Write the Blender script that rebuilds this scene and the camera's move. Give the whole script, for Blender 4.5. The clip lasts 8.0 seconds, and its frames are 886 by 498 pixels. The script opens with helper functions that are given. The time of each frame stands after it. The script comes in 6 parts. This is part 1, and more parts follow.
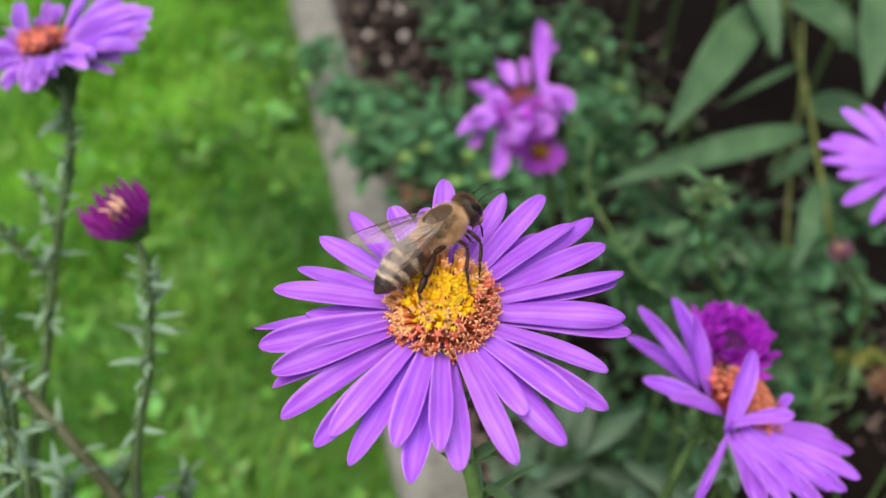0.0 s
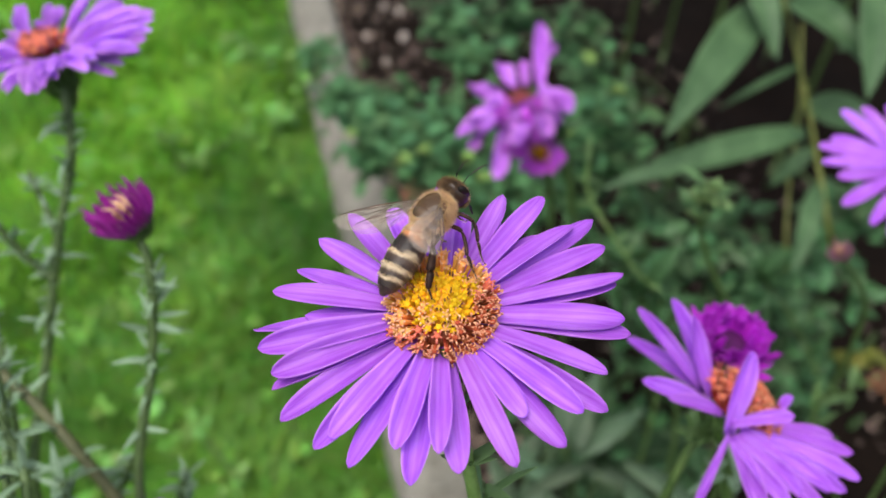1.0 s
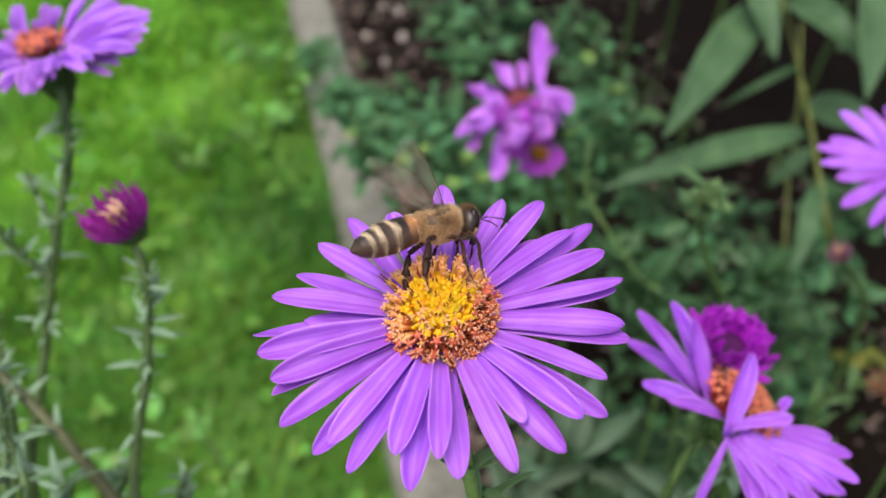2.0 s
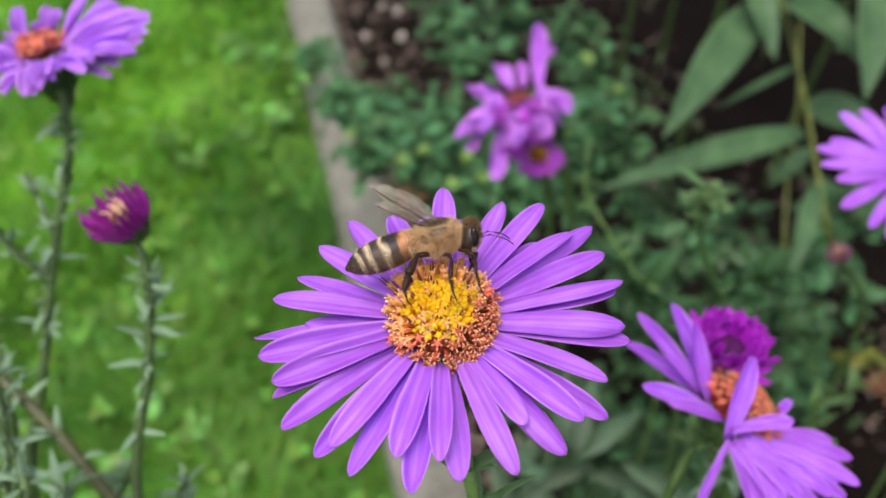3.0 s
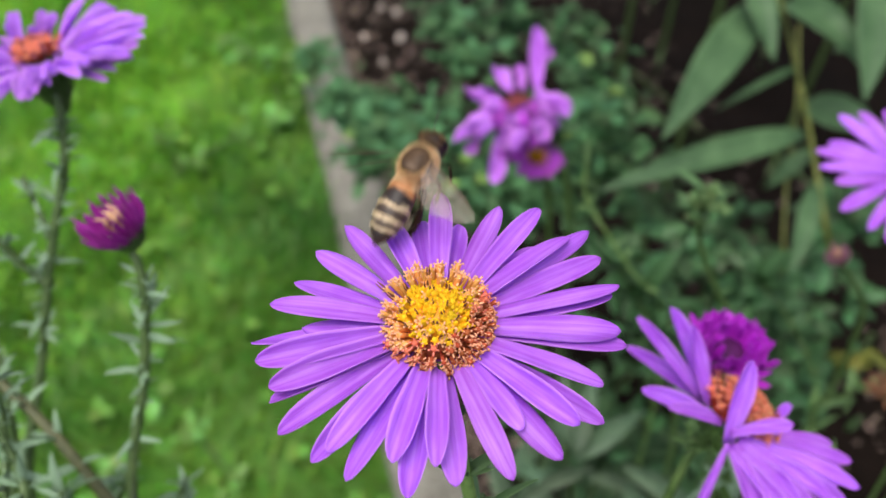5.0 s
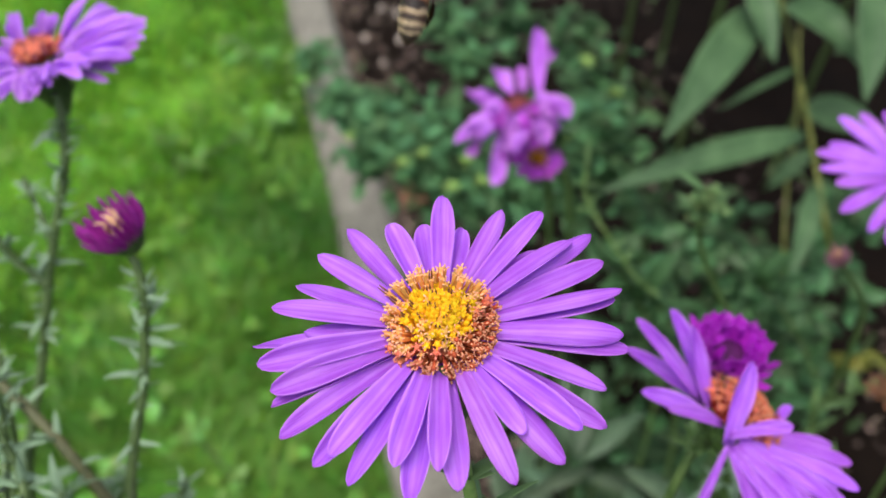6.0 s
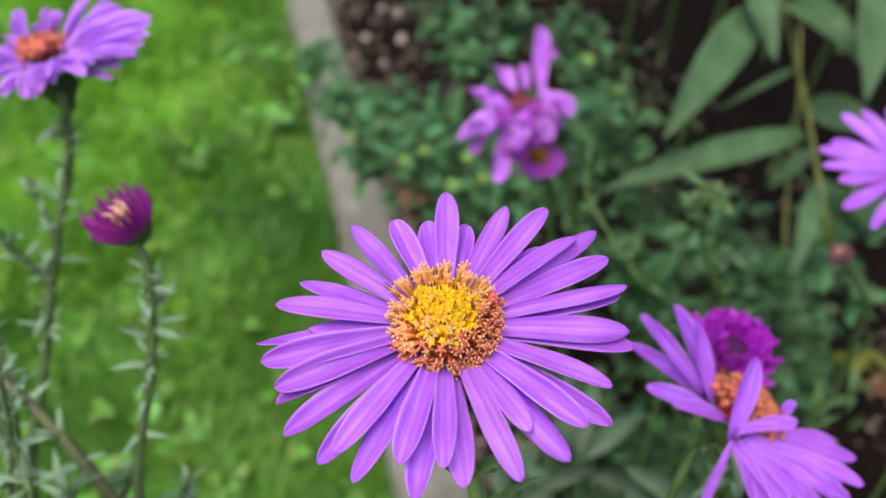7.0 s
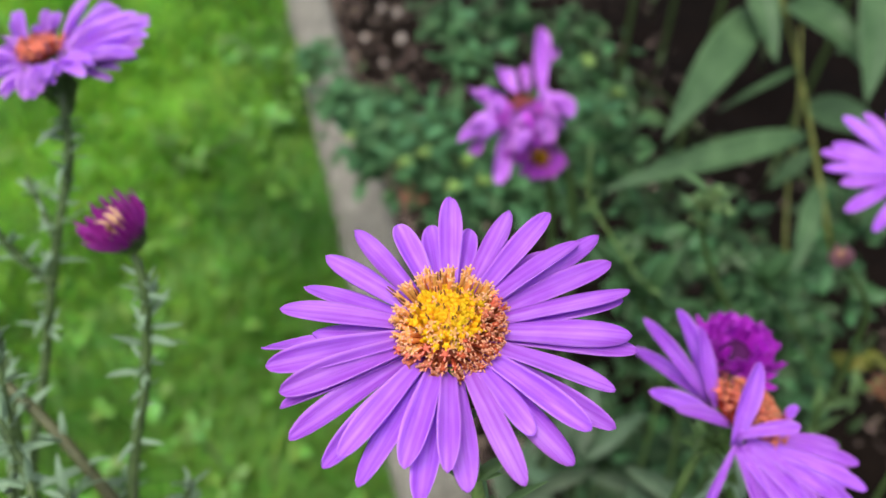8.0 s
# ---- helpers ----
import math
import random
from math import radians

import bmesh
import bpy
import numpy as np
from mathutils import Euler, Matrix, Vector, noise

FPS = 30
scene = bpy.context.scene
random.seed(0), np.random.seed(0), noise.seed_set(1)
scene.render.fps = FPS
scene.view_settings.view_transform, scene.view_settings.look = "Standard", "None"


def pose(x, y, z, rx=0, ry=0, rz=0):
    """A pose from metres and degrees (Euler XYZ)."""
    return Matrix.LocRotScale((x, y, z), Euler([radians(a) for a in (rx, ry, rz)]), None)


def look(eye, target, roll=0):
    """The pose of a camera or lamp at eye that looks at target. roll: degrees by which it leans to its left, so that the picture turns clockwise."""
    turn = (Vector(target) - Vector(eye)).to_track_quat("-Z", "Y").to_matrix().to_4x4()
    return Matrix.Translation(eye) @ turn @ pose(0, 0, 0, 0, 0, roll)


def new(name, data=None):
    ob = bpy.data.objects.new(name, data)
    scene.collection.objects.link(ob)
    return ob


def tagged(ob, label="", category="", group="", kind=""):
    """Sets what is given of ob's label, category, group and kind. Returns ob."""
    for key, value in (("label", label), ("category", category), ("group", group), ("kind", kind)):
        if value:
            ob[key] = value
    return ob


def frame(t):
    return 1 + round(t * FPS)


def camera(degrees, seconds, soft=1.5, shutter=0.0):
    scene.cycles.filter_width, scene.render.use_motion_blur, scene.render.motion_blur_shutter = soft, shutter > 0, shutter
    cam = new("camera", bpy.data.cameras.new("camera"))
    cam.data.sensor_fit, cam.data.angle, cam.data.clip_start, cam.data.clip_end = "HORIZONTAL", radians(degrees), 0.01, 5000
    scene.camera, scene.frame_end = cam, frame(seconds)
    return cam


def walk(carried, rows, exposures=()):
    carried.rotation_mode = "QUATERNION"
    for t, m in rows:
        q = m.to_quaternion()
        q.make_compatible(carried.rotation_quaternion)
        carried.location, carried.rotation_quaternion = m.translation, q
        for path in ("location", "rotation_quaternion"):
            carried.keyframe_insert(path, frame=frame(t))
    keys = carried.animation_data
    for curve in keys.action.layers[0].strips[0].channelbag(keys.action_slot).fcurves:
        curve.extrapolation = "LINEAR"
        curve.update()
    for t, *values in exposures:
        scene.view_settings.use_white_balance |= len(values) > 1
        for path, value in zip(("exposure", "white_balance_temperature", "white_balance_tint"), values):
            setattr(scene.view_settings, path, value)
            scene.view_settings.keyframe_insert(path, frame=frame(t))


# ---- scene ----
# the camera: held by hand over the flowers, almost still
cam = camera(55, 8.0, soft=1.5, shutter=0.8)
cam.data.dof.use_dof = True
cam.data.dof.focus_distance = 0.078
cam.data.dof.aperture_fstop = 27.0
walk(cam, [
    (0, look((0.000000, 0.000000, 0.620000), (0.000000, 0.707107, -0.087107))),
    (0.5, look((-0.000097, 0.000002, 0.620002), (0.000202, 0.707977, -0.086236))),
    (1, look((-0.000030, 0.000002, 0.620002), (0.000494, 0.708101, -0.086113))),
    (1.5, look((0.000046, 0.000117, 0.620117), (0.000795, 0.708154, -0.086060))),
    (3, look((-0.000226, 0.000689, 0.620689), (0.002315, 0.708007, -0.086206))),
    (3.5, look((0.000255, 0.000756, 0.620756), (0.001879, 0.708096, -0.086117))),
    (4, look((0.000085, 0.000665, 0.620665), (0.003124, 0.708319, -0.085894))),
    (4.5, look((-0.000227, 0.000915, 0.620915), (0.003234, 0.708499, -0.085715))),
    (6, look((-0.000144, 0.001087, 0.621087), (0.002594, 0.709660, -0.084553))),
    (6.5, look((-0.000599, 0.000815, 0.620815), (0.002302, 0.709596, -0.084618))),
    (7, look((-0.000776, 0.000589, 0.620589), (0.002123, 0.709539, -0.084674))),
    (7.5, look((-0.001074, 0.000844, 0.620844), (0.001355, 0.709205, -0.085009))),
    (8, look((-0.001266, 0.001157, 0.621157), (0.002118, 0.709572, -0.084642))),
], exposures=[(0, 0.4), (8.0, 0.4)])

# ---- light: a bright, thinly overcast garden
world = bpy.data.worlds.new("sky")
scene.world = world
world.use_nodes = True
wn, wl = world.node_tree.nodes, world.node_tree.links
sky = wn.new("ShaderNodeTexSky")
sky.sky_type = "NISHITA"
sky.sun_disc = False
sky.sun_elevation, sky.sun_rotation = radians(73), radians(-142)
sky.air_density, sky.dust_density, sky.ozone_density = 1.0, 4.0, 1.0
haze = wn.new("ShaderNodeHueSaturation")
haze.inputs["Saturation"].default_value = 0.6
wl.new(sky.outputs[0], haze.inputs["Color"])
wl.new(haze.outputs[0], wn["Background"].inputs[0])
wn["Background"].inputs[1].default_value = 0.18
sun = new("sun", bpy.data.lights.new("sun", "SUN"))
sun.data.energy, sun.data.angle, sun.data.color = 2.1, radians(40), (1.0, 0.96, 0.9)
sun.matrix_world = look((-0.35, -0.45, 1.9), (0, 0, 0))


# ---- materials
def material(name, rough=0.6, spec=0.4, metallic=0.0):
    m = bpy.data.materials.new(name)
    m.use_nodes = True
    b = m.node_tree.nodes["Principled BSDF"]
    b.inputs["Roughness"].default_value = rough
    b.inputs["Specular IOR Level"].default_value = spec
    b.inputs["Metallic"].default_value = metallic
    return m, m.node_tree.nodes, m.node_tree.links, b


def coords(n, l, scale, kind="Object"):
    tc, mp = n.new("ShaderNodeTexCoord"), n.new("ShaderNodeMapping")
    mp.inputs["Scale"].default_value = scale
    l.new(tc.outputs[kind], mp.inputs["Vector"])
    return mp.outputs[0]


def noise_tex(n, l, vec, scale=1.0, detail=4.0, rough=0.55):
    t = n.new("ShaderNodeTexNoise")
    t.inputs["Scale"].default_value, t.inputs["Detail"].default_value, t.inputs["Roughness"].default_value = scale, detail, rough
    l.new(vec, t.inputs["Vector"])
    return t.outputs["Fac"]


def ramp(n, l, fac, stops):
    r = n.new("ShaderNodeValToRGB")
    e = r.color_ramp.elements
    while len(e) < len(stops):
        e.new(0.5)
    for el, (p, c) in zip(e, stops):
        el.position, el.color = p, (*c, 1)
    l.new(fac, r.inputs[0])
    return r.outputs[0]


def mix(n, l, fac, a, b, mode="MIX"):
    m = n.new("ShaderNodeMix")
    m.data_type, m.blend_type = "RGBA", mode
    for sock, v in ((m.inputs[0], fac), (m.inputs[6], a), (m.inputs[7], b)):
        if isinstance(v, (int, float)):
            sock.default_value = v
        elif isinstance(v, tuple):
            sock.default_value = (*v, 1)
        else:
            l.new(v, sock)
    return m.outputs[2]


def bump(n, l, b, height, strength, dist):
    k = n.new("ShaderNodeBump")
    k.inputs["Strength"].default_value, k.inputs["Distance"].default_value = strength, dist
    l.new(height, k.inputs["Height"])
    l.new(k.outputs[0], b.inputs["Normal"])


def shift(n, l, col, hue=0.02, val=0.3):
    """Varies a colour from object to object."""
    oi, hs = n.new("ShaderNodeObjectInfo"), n.new("ShaderNodeHueSaturation")
    for out, sock, lo, hi in ((oi.outputs["Random"], "Value", 1 - val / 2, 1 + val / 2), (oi.outputs["Random"], "Hue", 0.5 + hue / 2, 0.5 - hue / 2)):
        mr = n.new("ShaderNodeMapRange")
        mr.inputs["To Min"].default_value, mr.inputs["To Max"].default_value = lo, hi
        l.new(out, mr.inputs[0])
        l.new(mr.outputs[0], hs.inputs[sock])
    l.new(col, hs.inputs["Color"])
    return hs.outputs[0]


def island(n, l, col, val=0.7, hue=0.05):
    """Varies a colour from piece to piece within one mesh."""
    ge, hs = n.new("ShaderNodeNewGeometry"), n.new("ShaderNodeHueSaturation")
    for sock, lo, hi in (("Value", 1 - val / 2, 1 + val / 2), ("Hue", 0.5 - hue / 2, 0.5 + hue / 2)):
        mr = n.new("ShaderNodeMapRange")
        mr.inputs["To Min"].default_value, mr.inputs["To Max"].default_value = lo, hi
        l.new(ge.outputs["Random Per Island"], mr.inputs[0])
        l.new(mr.outputs[0], hs.inputs[sock])
    l.new(col, hs.inputs["Color"])
    return hs.outputs[0]


def thin(m, n, l, b, col, share):
    """Lets part of the light through a thin leaf or petal."""
    tr, ms = n.new("ShaderNodeBsdfTranslucent"), n.new("ShaderNodeMixShader")
    l.new(col, tr.inputs[0])
    ms.inputs[0].default_value = share
    l.new(b.outputs[0], ms.inputs[1])
    l.new(tr.outputs[0], ms.inputs[2])
    l.new(ms.outputs[0], n["Material Output"].inputs[0])


def petal_material(name, deep, mid, pale, share=0.44, rough=0.45, spec=0.4):
    m, n, l, b = material(name, rough, spec)
    veins = noise_tex(n, l, coords(n, l, (70, 2300, 300)), 1.0, 2.0)
    lines = noise_tex(n, l, coords(n, l, (55, 5200, 300)), 1.0, 2.0)
    blotch = noise_tex(n, l, coords(n, l, (160, 420, 260)), 1.0, 3.0)
    col = ramp(n, l, veins, [(0.28, deep), (0.48, mid), (0.74, pale)])
    col = mix(n, l, 0.35, col, ramp(n, l, blotch, [(0.35, deep), (0.5, mid), (0.7, pale)]))
    col = mix(n, l, 0.3, col, ramp(n, l, lines, [(0.30, (0.45, 0.35, 0.55)), (0.40, (1, 1, 1))]), "MULTIPLY")
    # folds along the petal and a paler rim, by the place across it
    at = n.new("ShaderNodeAttribute")
    at.attribute_name = "across"
    wob = n.new("ShaderNodeMath")
    wob.operation = "MULTIPLY_ADD"
    wob.inputs[1].default_value = 0.3
    l.new(blotch, wob.inputs[0])
    l.new(at.outputs["Fac"], wob.inputs[2])
    ab = n.new("ShaderNodeMath")
    ab.operation = "ABSOLUTE"
    l.new(wob.outputs[0], ab.inputs[0])
    fold = ramp(n, l, ab.outputs[0], [(0.375, (1, 1, 1)), (0.40, (0.5, 0.38, 0.6)), (0.425, (1, 1, 1))])
    col = mix(n, l, 0.4, col, fold, "MULTIPLY")
    a2 = n.new("ShaderNodeMath")
    a2.operation = "ABSOLUTE"
    l.new(at.outputs["Fac"], a2.inputs[0])
    rim = n.new("ShaderNodeMapRange")
    rim.inputs["From Min"].default_value, rim.inputs["From Max"].default_value, rim.inputs["To Max"].default_value = 0.78, 1.0, 0.45
    l.new(a2.outputs[0], rim.inputs[0])
    col = mix(n, l, rim.outputs[0], col, tuple(min(0.95, 1.15 * c + 0.03) for c in pale))
    col = shift(n, l, col, 0.014, 0.22)
    l.new(col, b.inputs["Base Color"])
    bump(n, l, b, veins, 0.5, 0.00025)
    thin(m, n, l, b, col, share)
    return m


def floret_material(name, root, tip, lo=0.1, hi=0.8):
    """Colour along a floret of unit length."""
    m, n, l, b = material(name, 0.6, 0.25)
    tc, sx = n.new("ShaderNodeTexCoord"), n.new("ShaderNodeSeparateXYZ")
    l.new(tc.outputs["Object"], sx.inputs[0])
    f = noise_tex(n, l, coords(n, l, (9, 9, 5)), 1.0, 3.0)
    ad = n.new("ShaderNodeMath")
    ad.operation = "MULTIPLY_ADD"
    ad.inputs[1].default_value = 0.4
    l.new(f, ad.inputs[0])
    l.new(sx.outputs[2], ad.inputs[2])
    col = shift(n, l, ramp(n, l, ad.outputs[0], [(lo + 0.2, root), (hi + 0.2, tip)]), 0.02, 0.3)
    l.new(col, b.inputs["Base Color"])
    thin(m, n, l, b, col, 0.42)
    return m


def leaf_material(name, dark, light, rough=0.5, share=0.25, scale=150.0, val=0.7, spec=0.4):
    m, n, l, b = material(name, rough, spec)
    f = noise_tex(n, l, coords(n, l, (scale, scale, scale)), 1.0, 5.0)
    g = noise_tex(n, l, coords(n, l, (scale * 9, scale * 9, scale * 9)), 1.0, 2.0)
    col = ramp(n, l, f, [(0.3, dark), (0.7, light)])
    col = island(n, l, col, val)
    l.new(col, b.inputs["Base Color"])
    bump(n, l, b, g, 0.3, 0.0002)
    thin(m, n, l, b, col, share)
    return m


def plain_material(name, dark, light, rough, scale, spec=0.4, rel=0.0001):
    m, n, l, b = material(name, rough, spec)
    f = noise_tex(n, l, coords(n, l, (scale, scale, scale)), 1.0, 5.0)
    l.new(ramp(n, l, f, [(0.3, dark), (0.7, light)]), b.inputs["Base Color"])
    bump(n, l, b, f, 0.4, rel)
    return m


PETAL = petal_material("violet_petal", (0.355, 0.068, 0.62), (0.44, 0.110, 0.75), (0.625, 0.265, 0.90))
PETAL_SOFT = petal_material("lilac_petal", (0.44, 0.13, 0.68), (0.58, 0.22, 0.86), (0.76, 0.42, 0.95), 0.52, 0.32, 0.6)
PETAL_PINK = petal_material("orchid_petal", (0.26, 0.025, 0.40), (0.52, 0.14, 0.70), (0.74, 0.36, 0.90))
PETAL_SMALL = petal_material("pink_violet_petal", (0.32, 0.018, 0.40), (0.50, 0.05, 0.58), (0.66, 0.16, 0.75))
PETAL_RED = petal_material("magenta_petal", (0.19, 0.002, 0.25), (0.34, 0.008, 0.43), (0.48, 0.04, 0.58), 0.2)
PETAL_BUD = petal_material("plum_petal", (0.18, 0.007, 0.16), (0.32, 0.016, 0.28), (0.46, 0.05, 0.42), 0.2)
YELLOW = floret_material("yellow_floret", (0.78, 0.36, 0.008), (0.90, 0.58, 0.016))
AMBER = floret_material("amber_floret", (0.68, 0.24, 0.03), (0.88, 0.47, 0.13))
RUST = floret_material("rust_floret", (0.26, 0.034, 0.015), (0.55, 0.13, 0.05))
CORAL_TUBE = floret_material("coral_floret", (0.50, 0.085, 0.05), (0.78, 0.23, 0.12))
PEACH = plain_material("peach_lobe", (0.76, 0.34, 0.17), (0.90, 0.52, 0.31), 0.45, 900)
RUST_LOBE = plain_material("rust_lobe", (0.56, 0.19, 0.09), (0.82, 0.40, 0.23), 0.45, 900)
RUST_SKIN = plain_material("rust_skin", (0.22, 0.032, 0.016), (0.42, 0.10, 0.035), 0.6, 900)
YELLOW_SKIN = plain_material("yellow_skin", (0.62, 0.25, 0.01), (0.82, 0.46, 0.02), 0.6, 900)
ANTHER = plain_material("brown_anther", (0.10, 0.03, 0.012), (0.28, 0.10, 0.03), 0.55, 1500)
BROWNISH = plain_material("aged_lobe", (0.15, 0.02, 0.03), (0.32, 0.06, 0.07), 0.6, 900)
CORAL = plain_material("coral_lobe", (0.58, 0.11, 0.08), (0.82, 0.27, 0.18), 0.5, 900)
WEED = leaf_material("weed_leaf", (0.10, 0.26, 0.040), (0.21, 0.40, 0.09), 0.35, 0.25, 60)
FRESH = leaf_material("fresh_tip", (0.15, 0.27, 0.045), (0.25, 0.38, 0.10), 0.4, 0.2, 200)
YELLOWING = leaf_material("yellowing_leaf", (0.09, 0.11, 0.012), (0.20, 0.21, 0.03), 0.5, 0.2, 100)
CHIP = plain_material("pale_chip", (0.22, 0.165, 0.13), (0.66, 0.59, 0.52), 0.5, 120)
HOLLOW_SHADE = plain_material("hollow_shade", (0.030, 0.002, 0.034), (0.07, 0.006, 0.075), 0.7, 900, 0.2)
CREAM = plain_material("cream_centre", (0.52, 0.28, 0.17), (0.68, 0.42, 0.26), 0.6, 900)
STEM = plain_material("green_stem", (0.035, 0.068, 0.016), (0.082, 0.13, 0.037), 0.55, 500)
STEM_BRIGHT = plain_material("bright_stem", (0.085, 0.155, 0.035), (0.17, 0.26, 0.075), 0.5, 500)
STEM_BROWN = plain_material("brown_stem", (0.045, 0.055, 0.02), (0.10, 0.10, 0.04), 0.6, 400)
BRACT = plain_material("green_bract", (0.035, 0.07, 0.018), (0.09, 0.15, 0.04), 0.55, 700)
LEAF = leaf_material("aster_leaf", (0.075, 0.155, 0.065), (0.33, 0.45, 0.31), 0.34, 0.2, 250, 0.9)
LEAF_GREEN = leaf_material("sprig_leaf", (0.05, 0.12, 0.04), (0.13, 0.24, 0.09), 0.42, 0.2, 250)
LEAF_MID = leaf_material("mid_green_leaf", (0.075, 0.155, 0.045), (0.19, 0.30, 0.11), 0.42, 0.25, 250)
LEAF_DULL = leaf_material("border_leaf", (0.020, 0.066, 0.020), (0.075, 0.165, 0.058), 0.5, 0.3, 60, 0.8)
LEAF_TEAL = leaf_material("soft_green_leaf", (0.045, 0.132, 0.050), (0.105, 0.245, 0.092), 0.55, 0.35, 60, 0.6, 0.25)
LEAF_LONG = leaf_material("long_leaf", (0.035, 0.080, 0.031), (0.080, 0.150, 0.064), 0.5, 0.25, 60, 0.6, 0.25)
LEAF_GREY = leaf_material("grey_green_leaf", (0.05, 0.095, 0.05), (0.11, 0.165, 0.095), 0.5, 0.25, 60, 0.6, 0.3)
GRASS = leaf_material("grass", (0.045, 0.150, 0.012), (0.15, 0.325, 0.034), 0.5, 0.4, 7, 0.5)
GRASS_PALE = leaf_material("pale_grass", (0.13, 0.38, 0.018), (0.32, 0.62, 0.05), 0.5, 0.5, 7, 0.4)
CLOVER = leaf_material("clover", (0.09, 0.24, 0.025), (0.19, 0.38, 0.05), 0.45, 0.3, 30, 0.5)
LITTER = leaf_material("litter", (0.075, 0.053, 0.042), (0.27, 0.20, 0.16), 0.7, 0.0, 40, 0.7, 0.2)
WITHERED = plain_material("withered", (0.08, 0.032, 0.014), (0.19, 0.085, 0.038), 0.7, 500)


def ground_material():
    m, n, l, b = material("garden_ground", 0.95, 0.05)
    f = noise_tex(n, l, coords(n, l, (14, 14, 14)), 1.0, 8.0, 0.65)
    g = noise_tex(n, l, coords(n, l, (120, 120, 120)), 1.0, 6.0, 0.6)
    # soil set near black: the bed's shade is put into its colour
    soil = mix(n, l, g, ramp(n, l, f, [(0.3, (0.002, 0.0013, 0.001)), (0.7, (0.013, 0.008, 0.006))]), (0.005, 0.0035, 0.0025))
    thatch = mix(n, l, g, (0.05, 0.13, 0.012), (0.09, 0.21, 0.025))
    tc, sx = n.new("ShaderNodeTexCoord"), n.new("ShaderNodeSeparateXYZ")
    l.new(tc.outputs["Object"], sx.inputs[0])
    ma = n.new("ShaderNodeMath")
    ma.operation = "MULTIPLY_ADD"
    ma.inputs[1].default_value = 0.239
    l.new(sx.outputs[1], ma.inputs[0])
    l.new(sx.outputs[0], ma.inputs[2])
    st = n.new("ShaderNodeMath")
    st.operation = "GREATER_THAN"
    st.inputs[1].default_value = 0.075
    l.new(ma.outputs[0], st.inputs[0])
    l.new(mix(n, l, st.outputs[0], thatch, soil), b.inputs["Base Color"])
    bump(n, l, b, g, 0.8, 0.004)
    return m


GROUND = ground_material()


def concrete_material():
    m, n, l, b = material("weathered_concrete", 0.85, 0.25)
    f = noise_tex(n, l, coords(n, l, (18, 18, 18)), 1.0, 7.0, 0.65)
    g = noise_tex(n, l, coords(n, l, (260, 260, 260)), 1.0, 4.0)
    col = ramp(n, l, f, [(0.3, (0.075, 0.073, 0.06)), (0.55, (0.135, 0.13, 0.11)), (0.75, (0.20, 0.19, 0.165))])
    stain = noise_tex(n, l, coords(n, l, (38, 9, 20)), 1.0, 5.0, 0.6)
    col = mix(n, l, 0.75, col, ramp(n, l, stain, [(0.36, (0.36, 0.34, 0.27)), (0.5, (0.85, 0.82, 0.74)), (0.66, (1.25, 1.22, 1.15))]), "MULTIPLY")
    l.new(mix(n, l, 0.25, col, ramp(n, l, g, [(0.35, (0.10, 0.10, 0.07)), (0.65, (0.46, 0.44, 0.40))])), b.inputs["Base Color"])
    bump(n, l, b, g, 0.6, 0.002)
    return m


CONCRETE = concrete_material()


